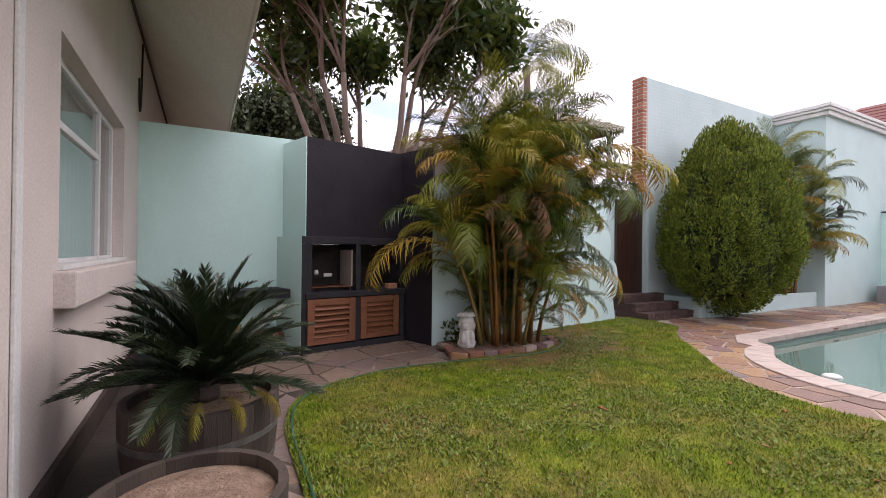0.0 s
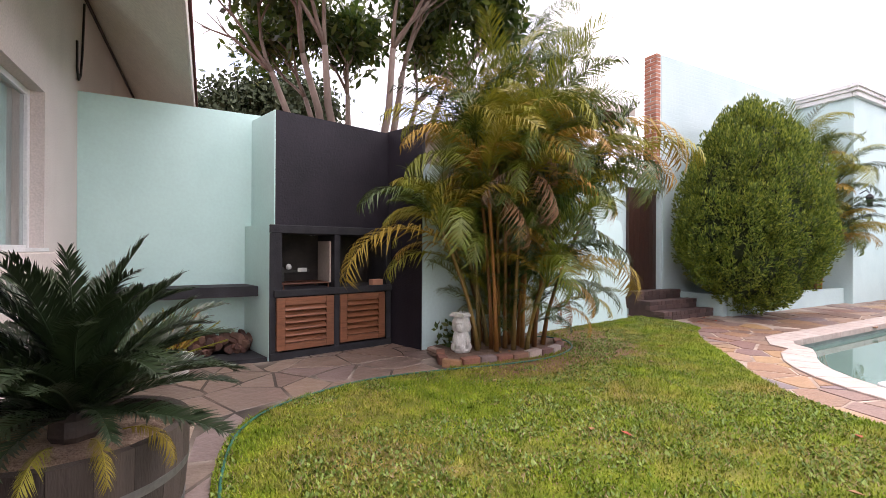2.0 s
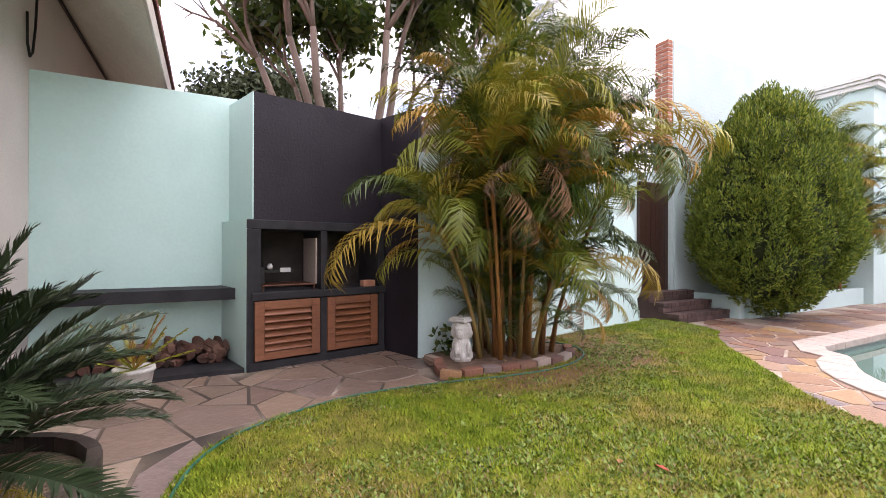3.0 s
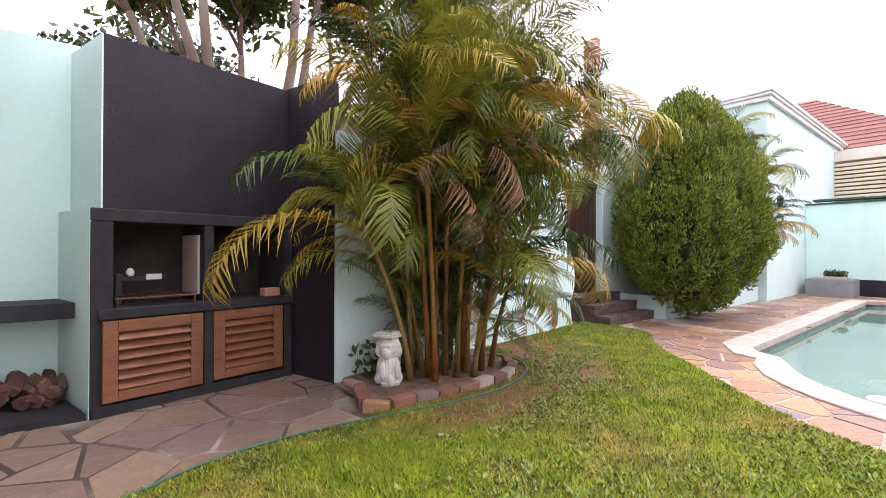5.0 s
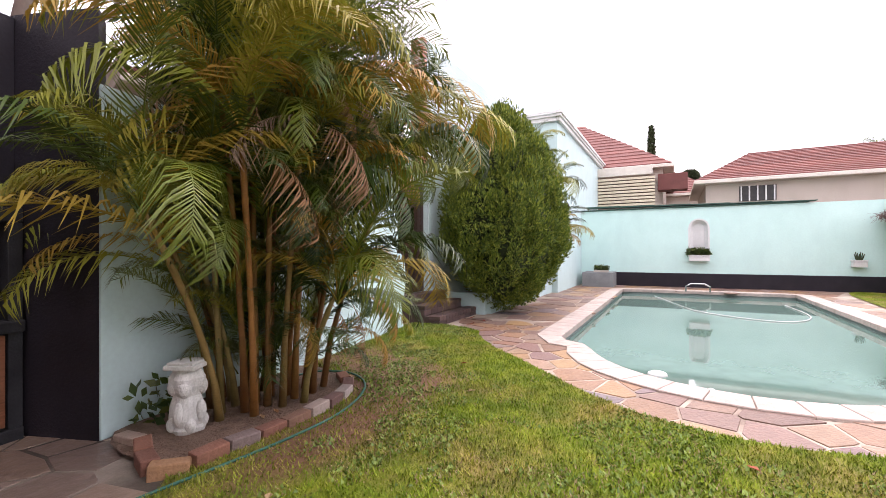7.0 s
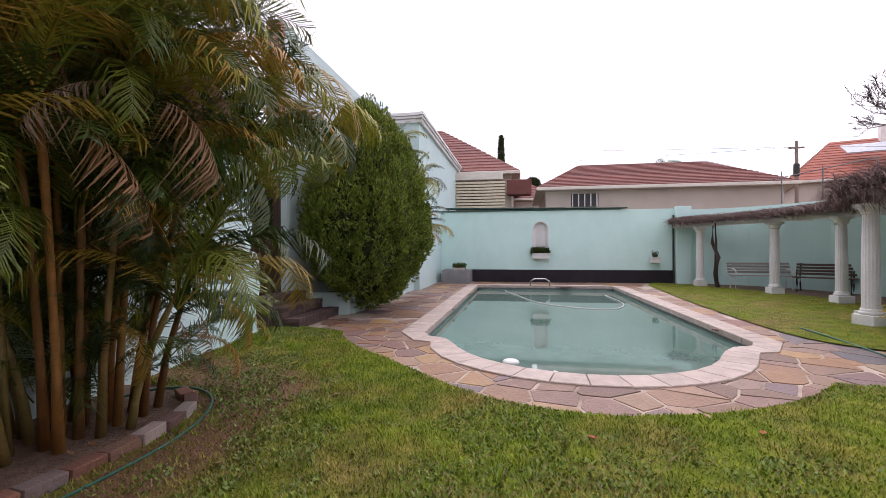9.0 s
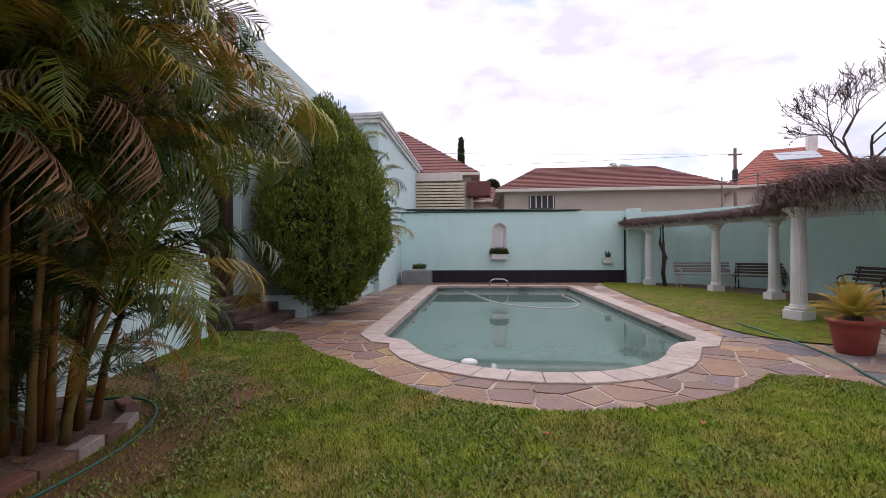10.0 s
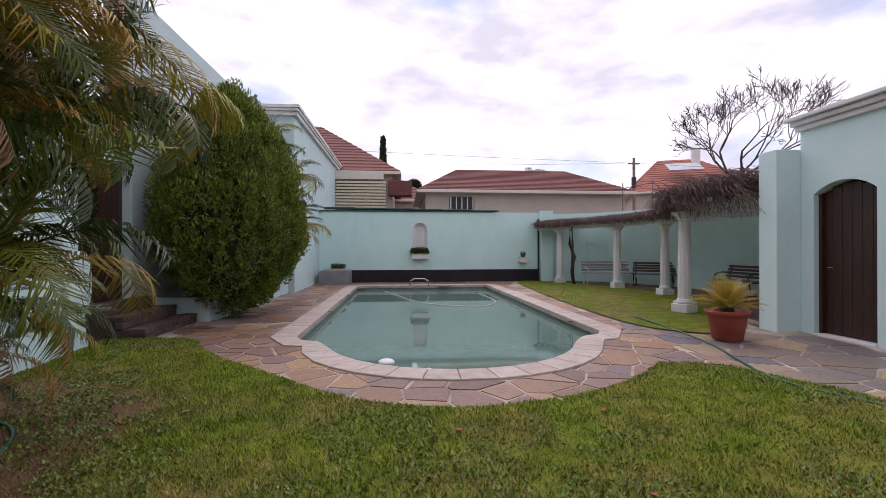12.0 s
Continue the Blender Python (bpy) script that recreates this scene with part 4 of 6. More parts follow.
def palm_clump(label, cx, cy, stems, spread, height, per, size, seed, z0=0.04, lean=(0.0, 0.0), dead=0.14, yellow=0.34, yclip=None, xclip=1.0):
    rnd = random.Random(seed)
    root = thing("palm_clump", label, "palm", pose(cx, cy, z0))
    for i in range(stems):
        a = 2 * math.pi * (i * 0.382 + 0.13)
        r = spread * math.sqrt((i + 0.5) / stems)
        bx, by = r * math.cos(a), 0.7 * r * math.sin(a)
        h = height * (0.32 + 0.72 * rnd.random())
        out = 0.3 + 0.7 * rnd.random()
        tx, ty = bx * (1 + out * 1.6) + lean[0] * h, by * (1 + out * 1.6) + lean[1] * h
        pts = [(bx + (tx - bx) * s ** 1.5, by + (ty - by) * s ** 1.5, h * s) for s in (0, 0.2, 0.4, 0.6, 0.8, 1.0)]
        part("stem", tube(pts, [0.036, 0.026, 0.022, 0.021, 0.024, 0.012], 8), STEM, root, smooth=True)
        top = Vector(pts[-1])
        for k in range(per):
            az = math.degrees(math.atan2(ty, tx)) + 137.5 * k + rnd.uniform(-25, 25)
            el = 88 - 50 * (k + rnd.random() * 0.6) / per
            u = rnd.random()
            old = k / per
            if u < dead * (0.3 + 1.6 * old) and old > 0.45 and h > 1.7:
                mesh, el = rnd.choice(ARECA_B), rnd.uniform(-45, 5)
            elif u < dead + yellow:
                mesh = rnd.choice(ARECA_Y)
            else:
                mesh = ARECA[min(3, int(old * 4))]
            sc = size * rnd.uniform(0.75, 1.1)
            if yclip is not None and math.sin(radians(az)) > 0.3:
                sc *= yclip
            if math.cos(radians(az)) < -0.3:
                sc *= xclip
            frond(mesh, root, top + Vector((0, 0, -0.12 * rnd.random())), az, el, sc, rnd.uniform(-25, 25))
    return root


areca = palm_clump("dense clump of green and yellowing areca palms in a brick-edged bed", 4.4, 5.90, 25, 0.56, 2.95, 13, 0.93, 5, 0.05, (-0.02, -0.05), dead=0.07, yellow=0.26, yclip=0.75, xclip=0.85)
# the low fronds that hang over the barbecue and the lawn
for az, el, z, mesh, sc, dx, dy in ((186, 30, 1.3, ARECA_Y[0], 1.1, -0.8, -0.1), (176, 72, 2.15, ARECA_Y[0], 1.1, -0.4, 0.0), (195, 55, 0.7, ARECA[1], 0.4, -0.35, -0.05), (250, 25, 1.45, ARECA[3], 0.45, 0.0, -0.25),
                                     (262, -38, 2.65, ARECA_B[0], 0.45, -0.1, -0.75), (290, -35, 2.6, ARECA_B[1], 0.45, 0.25, -0.7), (235, -40, 2.1, ARECA_B[1], 0.4, -0.4, -0.55), (320, -35, 2.5, ARECA_B[0], 0.45, 0.75, -0.4), (335, -50, 0.75, ARECA_B[1], 0.5, 0.6, -0.2), (240, 35, 2.2, ARECA[3], 0.7, -0.2, -0.3), (330, 20, 0.75, ARECA[1], 0.7, 0.5, -0.1),
                                     (300, 10, 0.85, ARECA_Y[0], 0.55, 0.5, -0.2), (345, 25, 1.1, ARECA[2], 0.8, 0.4, 0.0), (5, 55, 1.9, ARECA_Y[1], 0.8, 0.3, 0.1), (315, 30, 1.4, ARECA[2], 0.8, 0.35, -0.15),
                                     (270, -8, 0.75, ARECA_Y[1], 0.35, -0.05, -0.3), (210, 40, 1.0, ARECA[0], 0.4, -0.35, 0.0), (352, -30, 2.3, ARECA_B[1], 0.55, 0.75, 0.0), (310, 4, 0.5, ARECA_Y[0], 0.45, 0.75, -0.1)):
    frond(mesh, areca, Vector((dx, dy, z)), az, el, sc, 0)
# withered fronds that hang in front of the crown, and the long one that droops over the lawn
for az, el, z, mesh, sc, dx, dy, roll in ((262, -52, 2.55, ARECA_B[0], 0.5, -0.60, -0.42, 10), (275, -48, 2.50, ARECA_B[1], 0.48, 0.02, -0.78, -15), (248, -40, 1.85, ARECA_B[1], 0.4, 0.12, -0.5, 25),
                                          (262, 18, 2.45, ARECA[2], 0.72, -0.22, -0.55, 30), (318, 52, 2.35, ARECA_Y[1], 1.35, 0.45, -0.30, 15), (328, 40, 2.2, ARECA_Y[0], 1.15, 0.55, -0.15, -15),
                                          (252, 35, 1.55, ARECA[3], 0.55, -0.35, -0.35, 0), (330, 42, 0.35, ARECA[0], 0.62, 0.62, -0.15, 10), (322, 30, 0.55, ARECA_Y[0], 0.5, 0.72, -0.25, 0),
                                          (300, -62, 0.75, ARECA_B[0], 0.55, 0.68, -0.38, 0), (205, 48, 0.9, ARECA[1], 0.5, -0.6, 0.0, 0), (190, 62, 0.6, ARECA[0], 0.5, -0.55, 0.05, 0)):
    frond(mesh, areca, Vector((dx, dy, z)), az, el, sc, roll)

rnd = random.Random(67)
for k in range(30):
    az = rnd.uniform(-130, 130)
    r = rnd.uniform(0.1, 0.5)
    frond(rnd.choice(ARECA[:3]), areca, Vector((r * math.cos(radians(az)), 0.65 * r * math.sin(radians(az)), rnd.uniform(0.1, 0.8))), az, rnd.uniform(40, 80), rnd.uniform(0.28, 0.5), rnd.uniform(-20, 20))
rnd = random.Random(66)
for k in range(26):
    az = rnd.uniform(-95, 40) if k % 3 else rnd.uniform(228, 268)
    frond(rnd.choice(ARECA[1:] + ARECA_Y[:1]), areca, Vector((0.45 * math.cos(radians(az)), 0.3 * math.sin(radians(az)), rnd.uniform(0.45 if k % 3 else 1.1, 1.7))), az, rnd.uniform(35, 75), rnd.uniform(0.45, 0.75), rnd.uniform(-20, 20))

# dark young shoots that fill the foot of the clump against the wall
rnd = random.Random(68)
for k in range(64):
    x = rnd.uniform(-0.35, 0.75)
    frond(ARECA[k % 3], areca, Vector((x, rnd.uniform(0.02, 0.32), rnd.uniform(0.05, 1.5))), rnd.uniform(-60, 240), rnd.uniform(52, 84), rnd.uniform(0.35, 0.6), rnd.uniform(-30, 30))

palm_2 = palm_clump("smaller clump of areca palms against the pale wall", 14.5, 6.5, 15, 0.38, 3.4, 11, 0.9, 9, 0.34, (-0.03, -0.06), dead=0.08, yellow=0.12, yclip=0.4)

# drooping palm beyond the garden wall
FINE = frond_mesh("queen_palm_leaf", 2.6, 70, 0.6, 110, FROND, 41, 0.5, 0.022, 0.0, 1.0)
far_palm = thing("tall_palm", "tall palm with fine drooping fronds behind the wall", "palm", pose(10.6, 13.0, 0))
part("trunk", tube([(0, 0, 0), (0.1, 0, 4), (0.0, 0, 8.2)], [0.2, 0.16, 0.12], 10), BARK, far_palm, smooth=True)
for k in range(16):
    frond(FINE, far_palm, Vector((0, 0, 8.2)), 137.5 * k, 70 - 4.5 * k, 1.0)


def tuft_cloud(points, normals, size, blades, width, seed, up=0.6):
    """Small pointed leaf blades, several at each point."""
    rng = np.random.default_rng(seed)
    n = len(points)
    P = np.repeat(points, blades, axis=0)
    D = np.repeat(normals, blades, axis=0) + rng.normal(0, 0.45, (n * blades, 3))
    D[:, 2] += up
    D /= np.linalg.norm(D, axis=1)[:, None]
    S = np.cross(D, rng.normal(0, 1, (n * blades, 3)))
    S /= np.linalg.norm(S, axis=1)[:, None] + 1e-6
    L = (size * rng.uniform(0.6, 1.3, n * blades))[:, None]
    P = P + rng.normal(0, size * 0.15, P.shape)
    V = np.stack([P - D * L * 0.2, P + D * L * 0.45 + S * width, P + D * L, P + D * L * 0.45 - S * width], axis=1).reshape(-1, 3)
    F = np.arange(len(V)).reshape(-1, 4)
    return V, F


bush = thing("conifer_bush", "large rounded golden-green clipped conifer in the raised bed", "conifer", pose(10.78, 6.12, 0.0))
rng = np.random.default_rng(11)


def egg(h):
    """Half-width of the crown from foot (0) to top (1)."""
    k = np.where(h < 0.38, (0.38 - h) / 0.39, (h - 0.38) / 0.62)
    return (1 - np.clip(k, 0, 1) ** 2.0) ** 0.6


def bush_radius(h, a):
    base = egg(h)
    lump = np.array([noise.noise(Vector((2.6 * math.cos(x), 2.6 * math.sin(x), 5.5 * y))) for x, y in zip(a, h)])
    fine = np.array([noise.noise(Vector((7 * math.cos(x), 7 * math.sin(x), 15 * y + 9))) for x, y in zip(a, h)])
    return base * (1 + 0.09 * lump + 0.13 * fine)


RX, RY, HB = 1.74, 1.22, 4.0
# rounded upright clumps, each of many short tips
NC, PER = 760, 92
ch, ca = rng.uniform(0, 1, NC) ** 0.9, rng.uniform(0, 2 * np.pi, NC)
cr = bush_radius(ch, ca)
cen = np.stack([RX * cr * np.cos(ca), RY * cr * np.sin(ca) - 0.12, 0.30 + HB * ch], axis=1)
nor = np.stack([np.cos(ca) / RX, np.sin(ca) / RY, 0.45 + 0.9 * (ch - 0.35)], axis=1)
nor /= np.linalg.norm(nor, axis=1)[:, None]
off = rng.normal(0, 1, (NC, PER, 3))
off /= np.linalg.norm(off, axis=2)[:, :, None]
off *= np.array([0.115, 0.115, 0.22]) * rng.uniform(0.7, 1.4, NC)[:, None, None]
cen += nor * rng.uniform(-0.20, 0.08, NC)[:, None]
pts = (cen[:, None, :] + off - nor[:, None, :] * 0.07).reshape(-1, 3)
nrm = (off / np.linalg.norm(off, axis=2)[:, :, None] + nor[:, None, :] * 0.4).reshape(-1, 3)
V, F = tuft_cloud(pts, nrm, 0.065, 2, 0.011, 4, 1.0)
arrays("crown", V, F, BUSH, bush)
# solid core whose dark colour paints the shade in the gaps between clumps
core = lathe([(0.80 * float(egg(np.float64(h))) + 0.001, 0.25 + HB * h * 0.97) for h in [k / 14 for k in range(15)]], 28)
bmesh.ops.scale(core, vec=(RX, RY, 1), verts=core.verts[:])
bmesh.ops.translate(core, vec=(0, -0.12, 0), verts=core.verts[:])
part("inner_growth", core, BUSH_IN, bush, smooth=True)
part("trunk", tube([(0, 0, 0.28), (0, 0, 0.6)], [0.09, 0.08], 10), BARK, bush)


def limb(bm, start, direction, length, r, depth, rnd, tips, bend=0.25, gravity=0.0, split=(2, 3), shrink=0.68, angle=0.55):
    """A branch that bends and divides; collects its tips."""
    r = max(r, 0.009)
    pts, rad, p, d = [Vector(start)], [r], Vector(start), Vector(direction).normalized()
    n = 4
    for i in range(n):
        d = (d + Vector((rnd.uniform(-bend, bend), rnd.uniform(-bend, bend), rnd.uniform(-bend, bend) * 0.5 + gravity)) * 0.5).normalized()
        p = p + d * length / n
        pts.append(p.copy())
        rad.append(r * (1 - 0.4 * (i + 1) / n))
    tube(pts, rad, 6 if r > 0.02 else 4, bm)
    tips.append((p.copy(), d.copy(), depth))
    if depth:
        for k in range(rnd.randint(*split)):
            side = Vector((rnd.uniform(-1, 1), rnd.uniform(-1, 1), rnd.uniform(-0.4, 0.8)))
            limb(bm, pts[-1 - (k % 2)], d + side * angle, length * shrink * rnd.uniform(0.8, 1.15), r * 0.58, depth - 1, rnd, tips, bend, gravity, split, shrink, angle)


def leaf_cloud(tips, per, spread, size, width, seed, droop=0.3):
    rng = np.random.default_rng(seed)
    base = np.array([tuple(p) for p in tips])
    n = len(base) * per
    P = np.repeat(base, per, axis=0) + rng.normal(0, spread, (n, 3))
    D = rng.normal(0, 1, (n, 3))
    D[:, 2] -= droop
    D /= np.linalg.norm(D, axis=1)[:, None]
    S = np.cross(D, rng.normal(0, 1, (n, 3)))
    S /= np.linalg.norm(S, axis=1)[:, None] + 1e-6
    L = (size * rng.uniform(0.6, 1.2, n))[:, None]
    W = L * width
    V = np.stack([P, P + D * L * 0.5 + S * W, P + D * L, P + D * L * 0.5 - S * W], axis=1).reshape(-1, 3)
    return V, np.arange(n * 4).reshape(-1, 4)


# the many-stemmed tree behind the barbecue
rnd = random.Random(21)
tree = thing("broadleaf_tree", "tall many-stemmed tree with large glossy leaves behind the barbecue", "tree", pose(3.45, 9.5, 0))
tips = []
for k in range(9):
    a = radians(40 * k + rnd.uniform(-15, 15))
    lean = rnd.uniform(0.18, 0.52)
    bm = bmesh.new()
    sub = []
    s0 = (0.22 * math.cos(a), 0.22 * math.sin(a), 0.0)
    s1 = (s0[0] + lean * 2.6 * math.cos(a) * 0.8, s0[1] + lean * 2.2 * math.sin(a), 2.9)
    s2 = (s1[0] + lean * 1.7 * math.cos(a), s1[1] + lean * 1.5 * math.sin(a), 4.7)
    tube([s0, tuple((Vector(s0) + Vector(s1)) * 0.5 + Vector((rnd.uniform(-0.06, 0.06), 0, 0))), s1, tuple((Vector(s1) + Vector(s2)) * 0.5 + Vector((rnd.uniform(-0.1, 0.1), 0, 0))), s2], [0.12, 0.10, 0.08, 0.065, 0.05], 8, bm)
    for j in range(3):
        limb(bm, s2, Vector((math.cos(a) * lean * 1.6, math.sin(a) * lean * 1.6, 1)) + Vector((rnd.uniform(-0.5, 0.5), rnd.uniform(-0.5, 0.5), 0)), rnd.uniform(0.9, 1.3), 0.04, 2, rnd, sub, 0.3)
    tips += [t for t in sub if t[0].z > 6.1]
    part("trunk", bm, BARK, tree, smooth=True)
V, F = leaf_cloud([t[0] for t in tips], 120, 0.27, 0.27, 0.2, 8)
arrays("crown", V, F, LEAF, tree)


def far_tree(label, x, y, h, r, seed, mat=LEAF_FAR, leaf=0.22, per=34):
    rnd = random.Random(seed)
    root = thing("tree", label, "tree", pose(x, y, 0))
    bm, sub = bmesh.new(), []
    tube([(0, 0, 0), (0.05, 0, h * 0.3), (0, 0.05, h * 0.55)], [0.22, 0.18, 0.13], 8, bm)
    for k in range(8):
        a = radians(45 * k)
        limb(bm, (0, 0, h * (0.34 + 0.027 * k)), (math.cos(a), math.sin(a), 0.55), r * 0.55, 0.08, 2, rnd, sub, 0.3, 0.05)
    part("trunk", bm, BARK, root, smooth=True)
    V, F = leaf_cloud([t[0] for t in sub], per, r * 0.15, leaf, 0.33, seed + 1)
    arrays("crown", V, F, mat, root)
    return root


far_tree("dark evergreen tree with a broken crown beyond the wall", 3.0, 21.0, 10.4, 2.7, 31, leaf=0.24, per=420)


def bare_tree(label, x, y, h, seed, depth=4, r=0.1, lean=(0, 0)):
    rnd = random.Random(seed)
    root = thing("bare_tree", label, "tree", pose(x, y, 0))
    bm, sub = bmesh.new(), []
    tube([(0, 0, 0), (0.05, 0, h * 0.2), (lean[0] * 0.5, 0.0, h * 0.42)], [r * 1.4, r * 1.1, r], 8, bm)
    for k in range(5):
        a = radians(72 * k + 20)
        limb(bm, (lean[0] * 0.5, 0, h * 0.42), (math.cos(a) * 0.75, math.sin(a) * 0.75, 0.85), h * 0.15, r * 0.5, depth, rnd, sub, 0.4, 0.02, (2, 3), 0.74, 0.72)
    part("trunk", bm, TWIG, root)
    return root


bare_tree("leafless winter tree behind the pergola", 16.7, -9.4, 8.8, 51, 6, 0.10)
bare_tree("leafless twiggy tree beyond the barbecue wall", 5.6, 17.0, 7.0, 52)


# ---- cycad in its barrel ----
def barrel(label, x, y, r, h, hoops):
    root = thing("barrel_planter", label, "planter", pose(x, y, 0.0))
    n = 20
    for i in range(n):
        bm = bmesh.new()
        a0, a1 = 2 * math.pi * (i + 0.008) / n, 2 * math.pi * (i + 0.992) / n
        rows = []
        for z, rr in ((0, 0.90), (h * 0.33, 0.965), (h * 0.66, 1.0), (h, 1.005)):
            rows.append([bm.verts.new((r * rr * k * math.cos(a), r * rr * k * math.sin(a), z)) for k, a in ((1, a0), (1.004, (a0 + a1) / 2), (1, a1), (0.90, a1), (0.90, a0))])
        for p, q in zip(rows, rows[1:]):
            for k in range(5):
                j = (k + 1) % 5
                bm.faces.new((p[k], p[j], q[j], q[k]))
        bm.faces.new(rows[0][::-1])
        bm.faces.new(rows[-1])
        part("stave", bm, BARREL, root)
    for z in hoops:
        rr = r * (0.915 + 0.1 * min(1, z / h))
        part("hoop", lathe([(rr + 0.002, z - 0.022), (rr + 0.010, z - 0.02), (rr + 0.013, z + 0.02), (rr + 0.003, z + 0.022), (rr - 0.02, z + 0.02), (rr - 0.02, z - 0.02), (rr + 0.002, z - 0.022)], 40, cap=False), HOOP, root, smooth=False)
    part("soil", lathe([(0.001, h - 0.04), (r * 0.5, h - 0.035), (r * 0.89, h - 0.06)], 24, cap=False), DRY_SOIL, root)
    return root


barrel("half wine barrel planter with galvanised hoops holding a cycad", 0.27, 3.62, 0.45, 0.52, (0.12, 0.32))
barrel("weathered half barrel planter with bare dry soil", 0.22, 2.50, 0.38, 0.45, (0.1, 0.3))
CYC = [frond_mesh("cycad_frond", 0.92, 84, 0.15, 28 + 22 * k, CYCAD, 61 + k, 0.75, 0.018, 0.3, 0.15, 0.08) for k in range(3)]
CYC_Y = frond_mesh("cycad_frond_yellow", 0.85, 50, 0.2, 42, CYCAD_YELLOW, 71, 0.75, 0.012, 0.25, 0.1, 0.1)
CYC_Y2 = frond_mesh("cycad_frond_withered", 0.5, 40, 0.11, 95, FROND_YELLOW, 73, 0.8, 0.010, -0.1, 0.5)
CYC_D = frond_mesh("cycad_frond_dead", 0.6, 40, 0.11, 90, FROND_BROWN, 72, 0.8, 0.012, -0.1, 0.4)


def cycad(label, x, y, z, n, scale, green, old, seed, dead=3):
    rnd = random.Random(seed)
    root = thing("cycad", label, "cycad", pose(x, y, z))
    part("trunk", lathe([(0.07, 0), (0.095, 0.05), (0.09, 0.12), (0.05, 0.16), (0.01, 0.17)], 14, wave=lambda a: 1 + 0.08 * math.sin(9 * a)), PLINTH, root)
    for k in range(n):
        el = 88 - 74 * (k / n) ** 1.05
        frond(rnd.choice(green), root, Vector((0, 0, 0.12)), 137.5 * k + rnd.uniform(-12, 12), el + rnd.uniform(-6, 6), scale * rnd.uniform(0.85, 1.08), rnd.uniform(-15, 15))
    for k in range(dead):
        frond(old, root, Vector((0.27 * math.cos(radians(240 + 26 * k)), 0.27 * math.sin(radians(240 + 26 * k)), 0.09)), 240 + 26 * k, 18, scale * 0.8)
    return root


cycad("dark green cycad with stiff feathery fronds in a wine barrel", 0.27, 3.61, 0.46, 74, 0.86, CYC, CYC_Y2, 3, 4)

# ---- pool coping ----
def along(loop, step):
    """Points at even steps along a closed line."""
    out, carry = [], 0.0
    n = len(loop)
    for i in range(n):
        a, b = Vector(loop[i]), Vector(loop[(i + 1) % n])
        L = (b - a).length
        while carry < L:
            out.append(tuple(a + (b - a) * carry / L))
            carry += step
        carry -= L
    return out


OUT_FINE = along(POOL_OUT, 0.02)
STEP_IN = along(pool_line(-0.03), 0.31)
for i in range(len(STEP_IN)):
    a, b = Vector(STEP_IN[i]), Vector(STEP_IN[(i + 1) % len(STEP_IN)])
    oa, ob_ = (Vector(min(OUT_FINE, key=lambda q: (q[0] - p.x) ** 2 + (q[1] - p.y) ** 2)) for p in (a, b))
    if (oa - ob_).length < 0.03 or (a - b).length > 0.6:
        continue
    g = 0.004
    d1, d2 = (b - a).normalized() * g, (ob_ - oa).normalized() * g
    part("coping_stone", prism([tuple(a + d1), tuple(b - d1), tuple(ob_ - d2), tuple(oa + d2)], -0.06, 0.034, bevel=0.008), COPING, pool)
structure("coping_bed", sheet(pool_line(0.345), 0.012, [pool_line(-0.012)]), MORTAR, "pale mortar bed under the coping stones", "coping")


# ---- pergola ----
COLS = [(18.1, -3.28), (15.62, -4.30), (13.45, -4.58), (10.18, -2.92), (10.62, -3.24)]
col = thing("column", "white fluted plaster column on a square base", "column", group="pergola columns")
part("base", box(-0.17, 0.17, -0.17, 0.17, 0, 0.20, 0.01), WHITE, col)
part("torus", lathe([(0.14, 0.20), (0.16, 0.225), (0.15, 0.25), (0.13, 0.265), (0.14, 0.285), (0.12, 0.30)], 24), WHITE, col, smooth=True)
part("shaft", lathe([(0.12, 0.29), (0.12, 0.8), (0.112, 1.5), (0.102, 1.86)], 48, wave=lambda a: 1 - 0.05 * abs(math.sin(8 * a))), WHITE, col)
part("capital", lathe([(0.115, 1.86), (0.135, 1.875), (0.122, 1.895), (0.15, 1.95), (0.165, 1.98)], 24), WHITE, col)
part("abacus", box(-0.165, 0.165, -0.165, 0.165, 1.98, 2.05, 0.01), WHITE, col)
col.matrix_basis = pose(*COLS[0], 0.0)
for x, y in COLS[1:]:
    copy_thing(col, pose(x, y, 0.0, 0, 0, 0 if y < -3.5 else 20))
pergola = thing("pergola", "white pergola beams overgrown with a leafless vine", "pergola")
BEAM = smooth_loop([(19.0, -2.75), (18.1, -3.28), (15.62, -4.30), (13.45, -4.58), (11.7, -4.02), (10.18, -2.98), (8.45, -3.4)], 4, False)


def bar(p, q, w, h, z):
    a, b = Vector((*p, z)), Vector((*q, z))
    d = (b - a)
    m = Matrix.Translation((a + b) / 2) @ pose(0, 0, 0, 0, 0, math.degrees(math.atan2(d.y, d.x)))
    bm = box(-d.length / 2, d.length / 2, -w / 2, w / 2, -h / 2, h / 2, 0.006)
    bmesh.ops.transform(bm, matrix=m, verts=bm.verts[:])
    return bm


for p, q in zip(BEAM[::2], BEAM[2::2]):
    part("beam", bar(p, q, 0.10, 0.10, 2.102), WHITE, pergola)
wall_line = CURVE
for k in range(1, len(BEAM) - 1):
    p = Vector(BEAM[k])
    q = Vector(min(wall_line, key=lambda c: (c[0] - p.x) ** 2 + (c[1] - p.y) ** 2))
    d = (q - p).normalized()
    part("rafter", bar(tuple(p - d * 0.35), tuple(q), 0.06, 0.09, 2.20), WHITE, pergola)
rnd = random.Random(77)
bm = bmesh.new()
V, F = [], []


